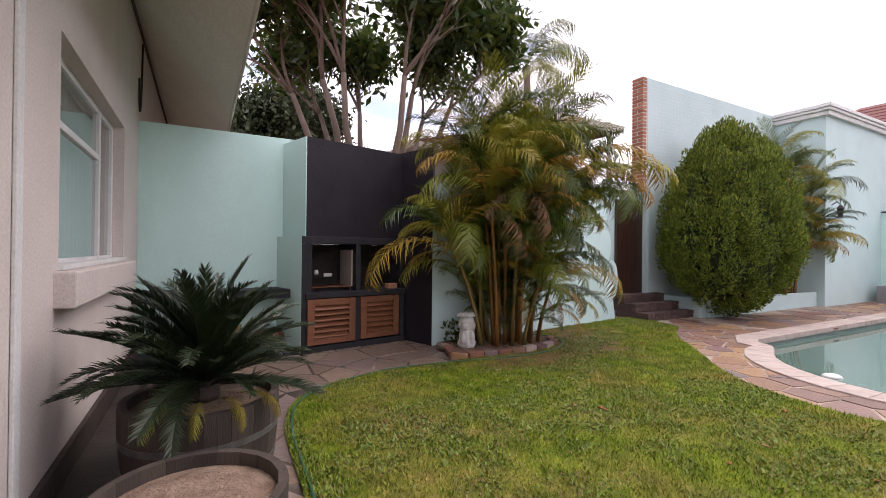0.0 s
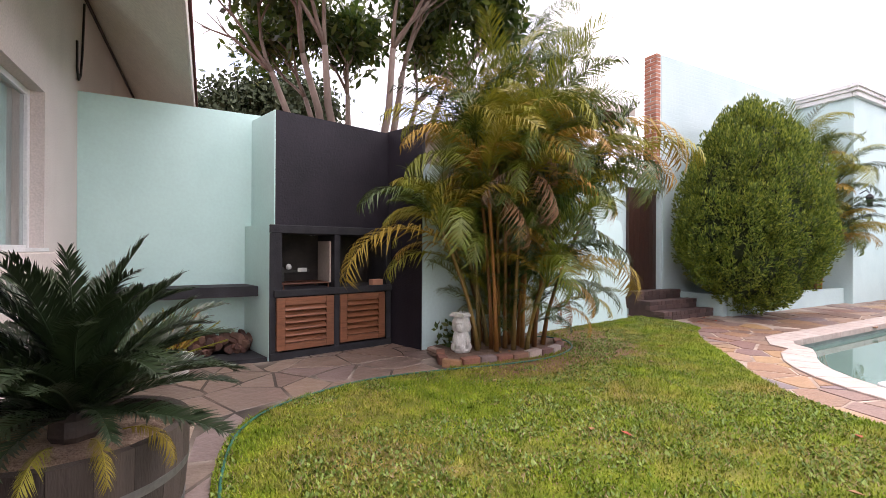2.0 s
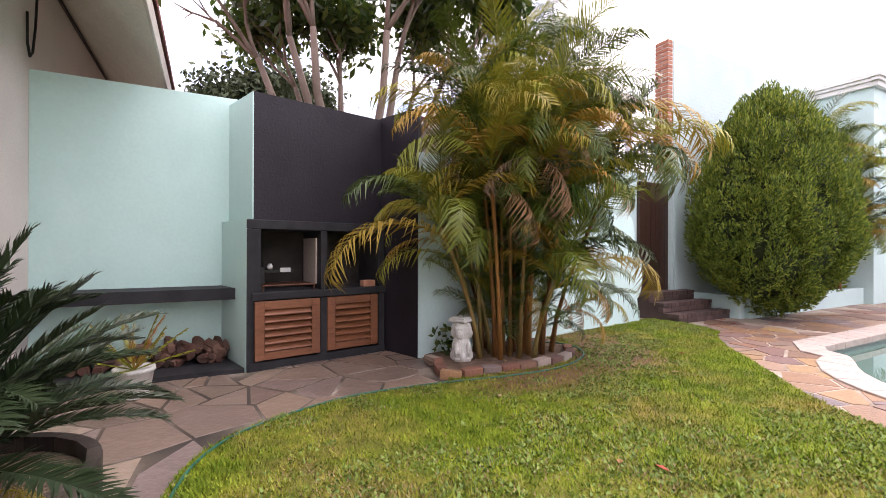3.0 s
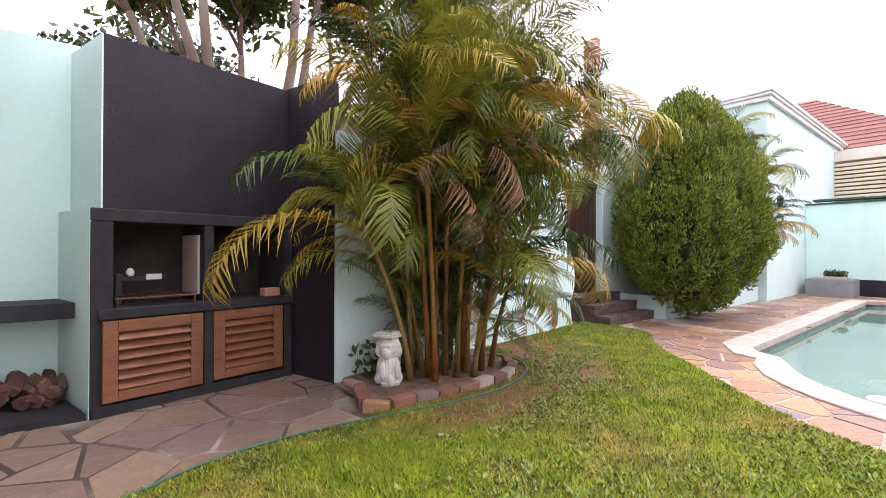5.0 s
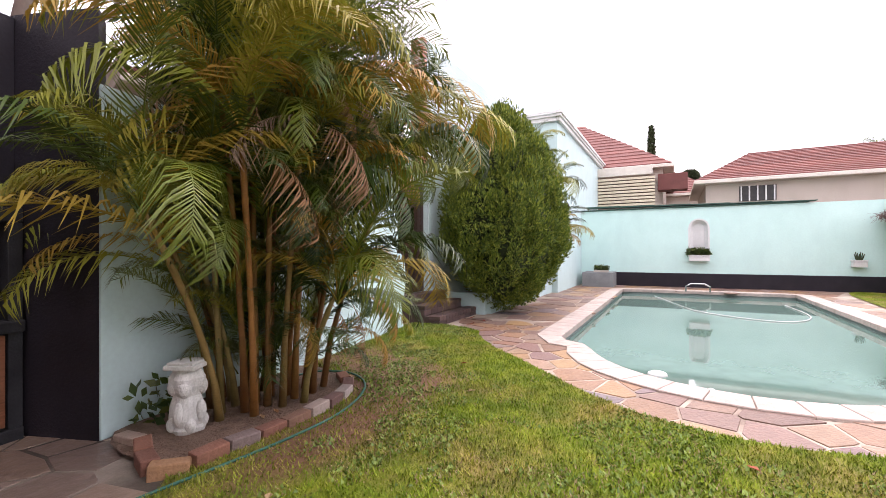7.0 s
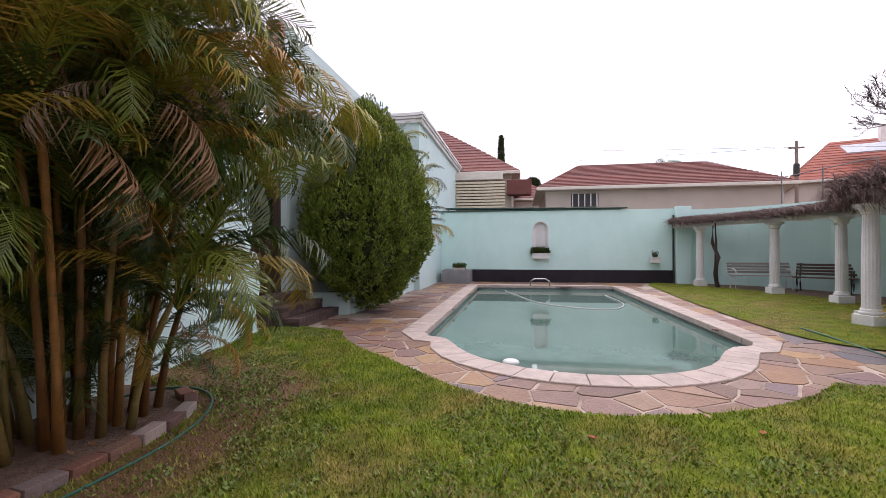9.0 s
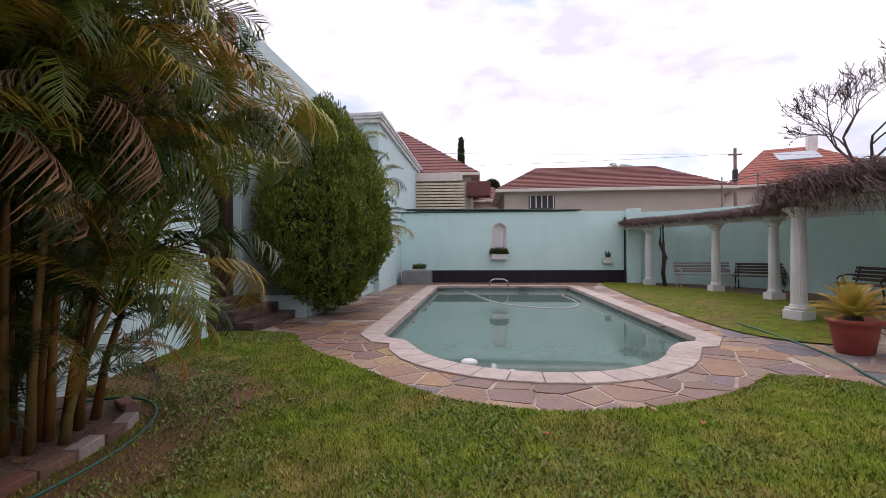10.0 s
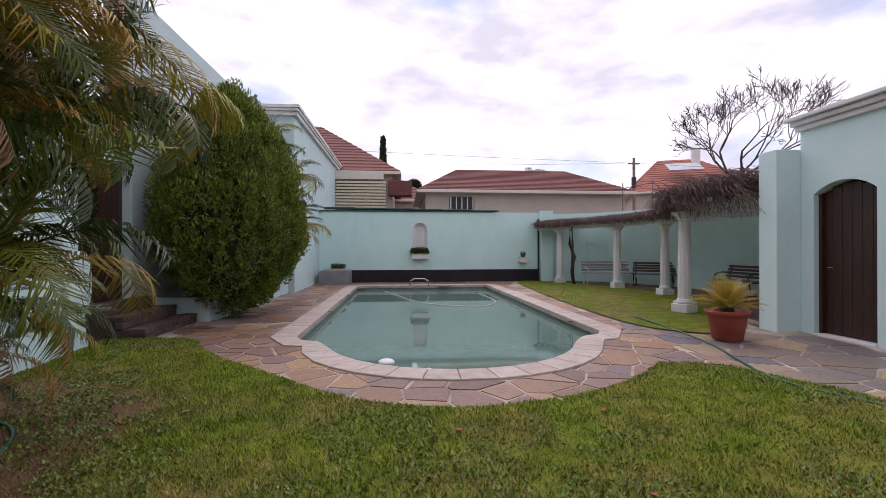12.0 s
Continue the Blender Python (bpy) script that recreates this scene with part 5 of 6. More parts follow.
def strand(points, r):
    """A thin three-sided twig."""
    base = len(V)
    for i, p in enumerate(points):
        rr = r * (1 - 0.6 * i / len(points))
        V.extend([(p[0] + rr, p[1], p[2]), (p[0] - rr * 0.5, p[1] + rr * 0.8, p[2]), (p[0] - rr * 0.5, p[1] - rr * 0.4, p[2] + rr * 0.8)])
        if i:
            a, b = base + 3 * (i - 1), base + 3 * i
            for k in range(3):
                j = (k + 1) % 3
                F.append((a + k, a + j, b + j, b + k))


for k in range(24000):
    s = rnd.random() ** 0.8
    f = s * (len(BEAM) - 1.001)
    i = int(f)
    p = Vector(BEAM[i]).lerp(Vector(BEAM[i + 1]), f - i)
    wq = Vector(min(CURVE, key=lambda c: (c[0] - p.x) ** 2 + (c[1] - p.y) ** 2))
    d = (wq - p).normalized()
    near = max(0, min(1, (12.5 - p.x) / 3))
    back = rnd.uniform(-0.5, 0.35) if k % 5 < 2 else rnd.uniform(0.0, 2.4)
    z = (2.17 if back < 0 else 2.25) + rnd.random() ** 2 * (0.12 + 0.30 * near)
    q = p + d * back
    if q.x < 8.7:
        continue
    a = rnd.uniform(0, 6.28)
    L = rnd.uniform(0.2, 0.55)
    hang = rnd.uniform(-0.12, 0.16 + 0.25 * near) * (1 if back < -0.1 else 0.25)
    pts = []
    for j in range(5):
        t = j / 4
        pts.append((q.x + math.cos(a + t * 0.9) * L * t + rnd.uniform(-0.02, 0.02), q.y + math.sin(a + t * 0.9) * L * t * 0.8, z + 0.10 * math.sin(3 * t) - hang * t * t))
    strand(pts, rnd.uniform(0.005, 0.012))
vine = arrays("vine_tangle", V, F, VINE)
tagged(vine, "dense tangle of dry leafless vine over the pergola", "vine", kind="stuff")
for x, y, lean in ((17.5, -3.6, 0.5), (8.7, -4.0, -0.05)):
    t = thing("vine_trunk", "dark twisted vine trunk climbing to the pergola", "vine", pose(x, y, 0))
    part("trunk", tube([(0, 0, -0.01), (lean * 0.3 - 0.1, 0.05, 0.5), (-lean * 0.1, 0.0, 1.0), (lean * 0.35, 0.1, 1.5), (lean * 0.2, 0.1, 2.2)], [0.08, 0.07, 0.06, 0.05, 0.04], 8), TWIG, t, smooth=True)
    part("trunk", tube([(0.05, 0, -0.01), (lean * 0.5, 0.0, 0.45), (lean * 0.15, 0.03, 0.95), (-lean * 0.2, 0.1, 1.5), (-lean * 0.1, 0.1, 2.2)], [0.06, 0.05, 0.045, 0.04, 0.03], 8), TWIG, t, smooth=True)


def garden_bench(label, m, mat, frame_mat, w=1.5):
    root = thing("garden_bench", label, "bench", m, "benches under the pergola")
    for x in (-w / 2 + 0.1, w / 2 - 0.1):
        part("leg", tube([(x, 0.20, 0), (x, 0.19, 0.25), (x, 0.23, 0.40)], 0.022, 8), frame_mat, root)
        part("leg", tube([(x, -0.26, 0), (x, -0.22, 0.25), (x, -0.18, 0.42), (x, -0.24, 0.60), (x, -0.30, 0.84)], 0.022, 8), frame_mat, root)
        part("armrest", tube([(x, -0.24, 0.62), (x, 0.0, 0.64), (x, 0.20, 0.60), (x, 0.26, 0.52), (x, 0.22, 0.42)], 0.020, 8), frame_mat, root)
        part("bearer", tube([(x, -0.2, 0.40), (x, 0.23, 0.40)], 0.02, 8), frame_mat, root)
    for k in range(5):
        y = -0.15 + 0.09 * k
        part("seat_slat", box(-w / 2, w / 2, y - 0.035, y + 0.035, 0.421, 0.447, 0.005), mat, root)
    for k in range(4):
        z = 0.53 + 0.09 * k
        y = -0.19 - 0.03 * k
        part("back_slat", box(-w / 2, w / 2, y - 0.012, y + 0.012, z - 0.034, z + 0.034, 0.005), mat, root)
    return root


garden_bench("weathered grey slatted garden bench with iron legs", pose(17.25, -4.75, 0.01, 0, 0, 84), BENCH, WHITE, 1.75)
garden_bench("dark slatted garden bench with iron legs", pose(16.2, -5.9, 0.01, 0, 0, 50), BENCH_DARK, BLACK, 1.4)
garden_bench("dark slatted garden bench with iron legs", pose(12.9, -6.35, 0.01, 0, 0, 0), BENCH_DARK, BLACK, 1.4)
garden_bench("weathered grey slatted garden bench with iron legs", pose(10.2, -5.75, 0.01, 0, 0, -12), BENCH, BLACK, 1.6)
structure("pergola_kerb", prism([(8.44, -3.15), (9.5, -3.35), (9.5, -3.45), (8.44, -3.25)], -0.01, 0.06), MORTAR, "low stone kerb at the pergola's edge", "kerb")

# ---- potted yellow cycad ----
pot = thing("flower_pot", "large red terracotta pot on the paving", "flower pot", pose(7.6, -1.80, 0.012))
part("body", lathe([(0.17, 0.0), (0.19, 0.02), (0.235, 0.30), (0.25, 0.36), (0.275, 0.37), (0.28, 0.42), (0.255, 0.425), (0.235, 0.36), (0.001, 0.35)], 32, cap=False), TERRACOTTA, pot, smooth=True)
part("soil", lathe([(0.001, 0.385), (0.238, 0.375)], 24, cap=False), SOIL, pot)
cycad("yellowing cycad in a terracotta pot", 7.6, -1.80, 0.33, 52, 0.58, [CYC_Y], CYC_D, 5, 0)

# ---- end wall: niche, boxes, planter, rail ----
niche = thing("wall_niche", "white arched niche set in the end wall", "niche", pose(19.3, 2.0, 0))
prof = [(-0.27, 1.18)] + [(0.27 * math.cos(radians(180 - 12 * k)), 2.09 + 0.27 * math.sin(radians(180 - 12 * k))) for k in range(16)] + [(0.27, 1.18)]
bm = bmesh.new()
front = [bm.verts.new((-0.006, y, z)) for y, z in prof]
rim = [bm.verts.new((-0.006, y * 1.18, 1.13 if z < 1.2 else 2.09 + (z - 2.09) * 1.18)) for y, z in prof]
deep_ = [bm.verts.new((0.10, y * 0.93, z if z < 1.2 else 2.09 + (z - 2.09) * 0.93)) for y, z in prof]
back_ = [bm.verts.new((0.17, y * 0.6, z if z < 1.2 else 2.09 + (z - 2.09) * 0.6)) for y, z in prof]
seat = [bm.verts.new((0.02, y * 1.18, 1.13 if z < 1.2 else 2.09 + (z - 2.09) * 1.18)) for y, z in prof]
for a, b in ((rim, front), (front, deep_), (deep_, back_), (seat, rim)):
    for i in range(len(prof)):
        j = (i + 1) % len(prof)
        bm.faces.new((a[i], a[j], b[j], b[i]))
bm.faces.new(back_)
bmesh.ops.recalc_face_normals(bm, faces=bm.faces[:])
part("shell", bm, WHITE, niche)
# the corners of plaster between the arch and the square opening
bm = bmesh.new()
top = [(-0.316, 1.135)] + [(0.316 * math.cos(radians(180 - 12 * k)), 2.09 + 0.316 * math.sin(radians(180 - 12 * k))) for k in range(16)] + [(0.316, 1.135)]
for (ya, za), (yb, zb) in zip(top[1:], top[2:-1]):
    bm.faces.new([bm.verts.new((0.004, y, z)) for y, z in ((ya, za), (yb, zb), (yb, 2.41), (ya, 2.41))])
bm.normal_update()
bmesh.ops.solidify(bm, geom=bm.faces[:], thickness=0.02)
part("spandrel", bm, MINT, niche)


def leafy(root, x, y, z, sx, sy, sz, seed, mat, count=220, size=0.09):
    rng = np.random.default_rng(seed)
    p = rng.uniform(-1, 1, (count, 3)) * np.array([sx, sy, sz]) + np.array([x, y, z])
    V, F = leaf_cloud([tuple(q) for q in p], 4, 0.03, size, 0.25, seed, -0.4)
    return arrays("foliage", V, F, mat, root)


def wall_box_planter(label, y, z, w):
    root = thing("window_box", label, "planter", pose(19.3, y, z))
    part("box", box(-0.24, -0.004, -w / 2, w / 2, 0, 0.18, 0.012), WHITE, root)
    part("ledge", box(-0.26, -0.004, -w / 2 - 0.02, w / 2 + 0.02, 0.182, 0.21, 0.006), WHITE, root)
    part("soil", box(-0.22, -0.02, -w / 2 + 0.02, w / 2 - 0.02, 0.211, 0.215), SOIL, root)
    return root


wb = wall_box_planter("white wall planter with green trailing leaves", 2.0, 0.93, 0.62)
leafy(wb, -0.13, 0.12, 0.30, 0.1, 0.22, 0.09, 5, LEAF)
leafy(wb, -0.13, -0.22, 0.28, 0.08, 0.08, 0.08, 6, LEAF, 90)
wb = wall_box_planter("small white wall planter with a spiky succulent", -2.15, 0.78, 0.32)
for k in range(7):
    part("succulent_stem", tube([(-0.12, -0.06 + 0.02 * k, 0.21), (-0.12 + 0.02 * (k % 3 - 1), -0.12 + 0.04 * k, 0.40 + 0.03 * (k % 3))], [0.02, 0.012], 6), LEAF_FAR, wb)
planter = thing("block_planter", "grey painted masonry planter box beside the end wall", "planter", pose(18.55, 5.25, 0))
part("body", box(-0.35, 0.70, -0.58, 0.48, -0.02, 0.52, 0.015), GREY_BLACK, planter)
GREY_P = material("grey_paint", [(0.20, 0.21, 0.22), (0.26, 0.27, 0.28)], 3, 0.7, 0.3, 50, grime=0.3, grime_color=(0.15, 0.15, 0.15))
planter.children[0].data.materials[0] = GREY_P
part("trough", box(-0.2, 0.2, -0.38, 0.1, 0.522, 0.60, 0.01), CREAM, planter)
leafy(planter, 0.0, -0.14, 0.66, 0.15, 0.22, 0.05, 7, LEAF, 120)
rail = thing("pool_rail", "curved steel grab rail at the pool's far edge", "rail")
part("rail", tube([(17.25, 2.45, 0.03), (17.25, 2.44, 0.2), (17.25, 2.30, 0.28), (17.25, 1.95, 0.28), (17.25, 1.81, 0.2), (17.25, 1.80, 0.03)], 0.022, 8), STEEL, rail, smooth=True)
skim = thing("chlorine_floater", "round white chlorine floater on the pool water", "pool floater", pose(7.42, 2.95, -0.13))
part("disc", lathe([(0.001, 0.035), (0.07, 0.035), (0.10, 0.02), (0.11, 0.0), (0.10, -0.02)], 24, cap=False), WHITE, skim, smooth=True)
part("stem", lathe([(0.04, -0.16), (0.04, -0.02)], 16), WHITE, skim)
lid = thing("skimmer_buoy", "small white plastic buoy at the pool steps", "pool float", pose(6.83, 2.45, -0.13))
part("body", lathe([(0.02, -0.02), (0.05, 0.01), (0.045, 0.06), (0.015, 0.075)], 16), WHITE, lid, smooth=True)
tagged(part("pool_hose", tube(smooth_loop([(16.9, 3.3, -0.115), (15.5, 2.9, -0.115), (13.5, 2.2, -0.115), (12.6, 0.9, -0.115), (13.6, 0.2, -0.115), (15.8, 0.25, -0.115)], 6, False), 0.010, 8), WHITE, smooth=True), "pale suction hose floating on the pool water", "hose")

# ---- statue, bed edging, hoses ----
statue = bmesh.new()
lathe([(0.125, 0.0), (0.135, 0.03), (0.12, 0.05), (0.135, 0.10), (0.12, 0.20), (0.10, 0.27), (0.13, 0.34), (0.135, 0.40), (0.10, 0.455), (0.085, 0.47)], 20, statue, wave=lambda a: 1 + 0.10 * math.sin(4 * a + 0.5) + 0.05 * math.sin(7 * a))
box(-0.135, 0.135, -0.135, 0.135, 0.47, 0.505, 0.008, statue)
box(-0.115, 0.115, -0.115, 0.115, 0.505, 0.525, 0.006, statue)
for a in (20, 110, 200, 290):
    s = bmesh.new()
    bmesh.ops.create_icosphere(s, subdivisions=2, radius=0.06, matrix=pose(0.10 * math.cos(radians(a)), 0.10 * math.sin(radians(a)), 0.33) @ Matrix.Diagonal((1, 1, 1.2, 1)))
    bmesh.ops.create_icosphere(s, subdivisions=2, radius=0.045, matrix=pose(0.12 * math.cos(radians(a + 22)), 0.12 * math.sin(radians(a + 22)), 0.06) @ Matrix.Diagonal((1, 1, 1.3, 1)))
    bmesh.ops.create_icosphere(s, subdivisions=2, radius=0.045, matrix=pose(0.12 * math.cos(radians(a - 22)), 0.12 * math.sin(radians(a - 22)), 0.15) @ Matrix.Diagonal((1, 1, 2.0, 1)))
    me = bpy.data.meshes.new("tmp")
    s.to_mesh(me)
    s.free()
    statue.from_mesh(me)
tagged(part("garden_statue", statue, STONE_WHITE, at=pose(3.66, 5.86, 0.05, 0, 0, 25) @ Matrix.Diagonal((0.82, 0.82, 0.95, 1))), "small white cast-stone lion pedestal statue in the bed", "statue")
edging = thing("bed_edging", "weathered brick edging round the palm bed", "edging", kind="structure")
line = smooth_loop([(3.33, 6.25), (3.37, 5.92), (3.25, 5.42), (3.95, 5.33), (4.5, 5.33), (4.95, 5.48), (5.2, 5.8)], 40, False)
rnd = random.Random(4)
acc, last = 0.0, Vector(line[0])
for p in line[1:]:
    p = Vector(p)
    acc += (p - last).length
    if acc > 0.214:
        d = p - last
        m = pose(p.x, p.y, 0.0, 0, 0, math.degrees(math.atan2(d.y, d.x)) + rnd.uniform(-5, 5)) @ pose(0, 0, 0.05 + rnd.uniform(-0.01, 0.012), rnd.uniform(-5, 5), rnd.uniform(-3, 3))
        part("brick", box(-0.108, 0.108, -0.052, 0.052, -0.05, 0.05, 0.009), BRICK_BED, edging, at=m)
        acc = 0.0
    last = p
hose = smooth_loop([(0.80, 1.5, 0.035), (0.81, 2.6, 0.035), (0.84, 3.2, 0.035), (0.88, 3.94, 0.035), (1.0, 4.5, 0.035), (1.26, 4.88, 0.035), (1.7, 5.13, 0.035), (2.15, 5.28, 0.035), (2.6, 5.31, 0.03), (3.1, 5.25, 0.035), (3.84, 5.14, 0.035), (4.45, 5.14, 0.035), (4.95, 5.3, 0.04), (5.25, 5.55, 0.04), (5.36, 5.85, 0.045), (5.2, 6.1, 0.06), (4.9, 6.2, 0.06)], 6, False)
tagged(part("garden_hose", tube(hose, 0.010, 8), HOSE, smooth=True), "green garden hose lying along the lawn's edge", "hose")
hose = smooth_loop([(9.6, -1.55, 0.045), (8.86, -1.51, 0.045), (8.1, -1.49, 0.025), (7.25, -1.33, 0.025), (6.4, -1.03, 0.03), (5.7, -0.84, 0.035), (5.0, -1.1, 0.035), (4.0, -1.6, 0.035)], 6, False)
tagged(part("garden_hose", tube(hose, 0.013, 8), HOSE, smooth=True), "green garden hose lying across the paving", "hose")
fern = thing("seedling", "small broad-leaved plant at the foot of the mint wall", "plant", pose(3.62, 6.14, 0.05))
leafy(fern, 0, 0, 0.14, 0.12, 0.07, 0.12, 9, LEAF, 14, 0.11)

# ---- fallen leaves ----
rnd = random.Random(31)
LEAF_RED = material("fallen_red_leaf", [(0.40, 0.07, 0.03), (0.30, 0.14, 0.05), (0.42, 0.30, 0.16)], 8, 0.7, 0, by="object")
bm = bmesh.new()
lv = [bm.verts.new(p) for p in ((-0.04, 0, 0.006), (0.0, -0.022, 0.012), (0.045, 0, 0.004), (0.0, 0.022, 0.010), (0.0, 0.0, 0.0))]
for f in ((0, 1, 4), (1, 2, 4), (2, 3, 4), (3, 0, 4)):
    bm.faces.new([lv[i] for i in f])
bm.normal_update()
bmesh.ops.solidify(bm, geom=bm.faces[:], thickness=0.0015)
first = tagged(part("fallen_leaf", bm, LEAF_RED, at=pose(4.83, 2.37, 0.05, 5, 4, 40)), "dry curled leaf fallen on the lawn", "leaf", "fallen leaves")
for k in range(26):
    x, y = (rnd.uniform(2.6, 6.4), rnd.uniform(0.6, 5.0)) if k < 14 else ((rnd.uniform(4.0, 5.6), rnd.uniform(5.5, 6.2)) if k < 20 else (rnd.uniform(8.6, 10.6), rnd.uniform(5.9, 6.4)))
    z = 0.045 if inside(x, y, LAWN) else (0.056 if inside(x, y, BED) else 0.022)
    copy_thing(first, pose(x, y, z, rnd.uniform(-15, 15), rnd.uniform(-15, 15), rnd.uniform(0, 360)))

# ---- firewood under the bench ----
rnd = random.Random(15)
for k in range(52):
    u = -0.2 + 1.45 * rnd.random()
    r = rnd.uniform(0.035, 0.06)
    z = 0.055 + r + rnd.choice((0.0, 0.0, 0.07, 0.13, 0.18)) * (0.6 + 0.4 * rnd.random())
    lg = rnd.uniform(0.22, 0.34)
    bm = lathe([(r * 0.8, 0), (r, 0.02), (r * 0.93, lg * 0.5), (r, lg - 0.02), (r * 0.75, lg)], 9, wave=lambda a, q=k: 1 + 0.16 * math.sin(2 * a + q) + 0.1 * math.sin(5 * a + 2 * q))
    tagged(part("log", bm, LOG, at=pose(u, 6.95 + 0.05 * rnd.random(), z, -90 + rnd.uniform(-14, 14), 0, rnd.uniform(-35, 35))), "split log of firewood stacked under the bench", "firewood", "firewood pile")
pot_2 = thing("potted_plant", "yellow-green strappy plant beside the bench", "plant", pose(0.52, 6.2, 0.02))
part("pot", lathe([(0.11, 0.0), (0.15, 0.22), (0.165, 0.23), (0.16, 0.26), (0.13, 0.25), (0.001, 0.22)], 20, cap=False), STONE_WHITE, pot_2, smooth=True)
STRAP = frond_mesh("strap_leaf", 0.55, 26, 0.09, 0.55, FROND_YELLOW, 91, 1.1, 0.02, 0.1, 0.3, 0.1)
for k in range(16):
    frond(STRAP, pot_2, Vector((0, 0, 0.24)), 137.5 * k, 70 - 4 * k, 0.9)

# ---- neighbours ----
def hip_house(label, cx, cy, w, d, z0, ze, zr, ridge, rot=0, wall=CREAM, roofm=ROOF, rows=16, over=0.4):
    """A house with a hipped roof in courses of tiles; w runs along local y, d along local x."""
    root = thing("house", label, "house", pose(cx, cy, 0, 0, 0, rot))
    part("wall", box(-d / 2, d / 2, -w / 2, w / 2, z0, ze, 0.02), wall, root)
    for k in range(rows):
        t0, t1 = k / rows, (k + 1) / rows
        def ring(t, dz=0.0):
            hx = (d / 2 + over) * (1 - t) + 0.02 * t
            hy = (w / 2 + over) * (1 - t) + ridge / 2 * t
            z = ze + (zr - ze) * t + dz
            return [(-hx, -hy, z), (hx, -hy, z), (hx, hy, z), (-hx, hy, z)]
        bm = bmesh.new()
        a = [bm.verts.new(p) for p in ring(t0, 0.0)]
        b = [bm.verts.new(p) for p in ring(t0, 0.05)]
        c = [bm.verts.new(p) for p in ring(t1, 0.01)]
        for lo_, hi_ in ((a, b), (b, c)):
            for i in range(4):
                bm.faces.new((lo_[i], lo_[(i + 1) % 4], hi_[(i + 1) % 4], hi_[i]))
        bm.faces.new(c)
        part("tile_course", bm, roofm, root)
    part("gutter", box(-d / 2 - over - 0.06, d / 2 + over + 0.06, -w / 2 - over - 0.06, w / 2 + over + 0.06, ze - 0.16, ze - 0.002, 0.02), FASCIA, root)
    return root


h1 = hip_house("single-storey cream house with a red tiled hip roof", 28.0, -3.9, 10.8, 7.0, -0.05, 4.38, 6.10, 6.6)
win = part("window", box(-3.56, -3.505, 2.85, 4.15, 3.40, 4.05, 0.01), BLACK, h1, "dark barred window")
for k in range(5):
    part("window_bar", box(-3.60, -3.562, 2.9 + k * 0.29, 2.95 + k * 0.29, 3.41, 4.04, 0.004), WHITE, win)
h2 = hip_house("large cream house with a steep red tiled roof", 29.5, 8.7, 11.0, 9.0, -0.05, 5.35, 8.9, 2.0)
part("fascia_panel", box(-6.0, -5.9, -5.1, 2.0, 4.75, 5.15, 0.01), FASCIA, h2)
for k in range(9):
    part("screen_slat", box(-6.0, -5.95, -5.2, 2.0, 3.35 + k * 0.15, 3.45 + k * 0.15, 0.004), SLAT, h2)
part("screen_back", box(-5.85, -5.8, -5.2, 2.0, 3.2, 4.75), BARK, h2)
part("parapet", box(-5.4, -4.6, -6.5, -5.3, 4.05, 4.8, 0.02), ROOF, h2, "maroon parapet panel")
h3 = hip_house("distant house with a red tiled roof between the neighbours", 38.0, 4.0, 7.0, 7.0, -0.05, 5.0, 7.4, 1.0)
h4 = hip_house("distant house with an orange tiled roof and a solar panel", 38.5, -21.5, 9.0, 14.0, -0.05, 5.6, 9.2, 3.0, -20, CREAM, ROOF_FAR, 14)
part("chimney", box(-1.2, -0.6, -1.6, -1.0, 8.2, 9.9, 0.02), WHITE, h4)
sp = box(-0.9, 0.9, -1.2, 1.2, -0.04, 0.04, 0.01)
bmesh.ops.transform(sp, matrix=pose(-4.9, 0.6, 7.75, 0, -26, 0), verts=sp.verts[:])
part("solar_panel", sp, SOLAR, h4, "pale reflecting solar panel")
cyp = thing("cypress", "slim dark cypress on the skyline", "tree", pose(48, 4.6, 0))
rng = np.random.default_rng(5)
t_ = rng.uniform(0, 1, 2500)
a_ = rng.uniform(0, 6.28, 2500)
r_ = 0.20 * np.sin(np.pi * np.clip(0.05 + 0.95 * t_, 0, 1)) ** 0.7
V, F = tuft_cloud(np.stack([r_ * np.cos(a_), r_ * np.sin(a_), 6 + 7.0 * t_], axis=1), np.stack([np.cos(a_), np.sin(a_), a_ * 0], axis=1), 0.28, 4, 0.035, 6, 1.2)
arrays("crown", V, F, LEAF_FAR, cyp)
part("trunk", tube([(0, 0, 0), (0, 0, 8)], [0.2, 0.1], 8), BARK, cyp)
pole = thing("utility_pole", "wooden utility pole with crossarm and wires", "pole", pose(27, -11.2, 0))
part("pole", tube([(0, 0, -0.02), (0, 0, 6.8)], [0.10, 0.08], 8), BARK, pole)
part("crossarm", box(-0.06, 0.06, -0.35, 0.35, 6.42, 6.5, 0.01), BARK, pole)
part("insulator", lathe([(0.05, 6.5), (0.06, 6.6), (0.03, 6.7)], 8), BLACK, pole)
part("transformer", lathe([(0.12, 5.0), (0.14, 5.1), (0.14, 5.6), (0.1, 5.65)], 12), BLACK, pole)
for p in ((30, 40, 9.5), (40, 30, 9.0), (28, -40, 7.0)):
    w = [(p[0] * s - 27 * s, (p[1] + 11.2) * s, 6.5 + (p[2] - 6.5) * s - 1.6 * s * (1 - s)) for s in [k / 14 for k in range(15)]]
    part("wire", tube(w, 0.008, 4), BLACK, pole)
mast = thing("aerial_mast", "thin metal railing posts above the pergola wall", "railing")
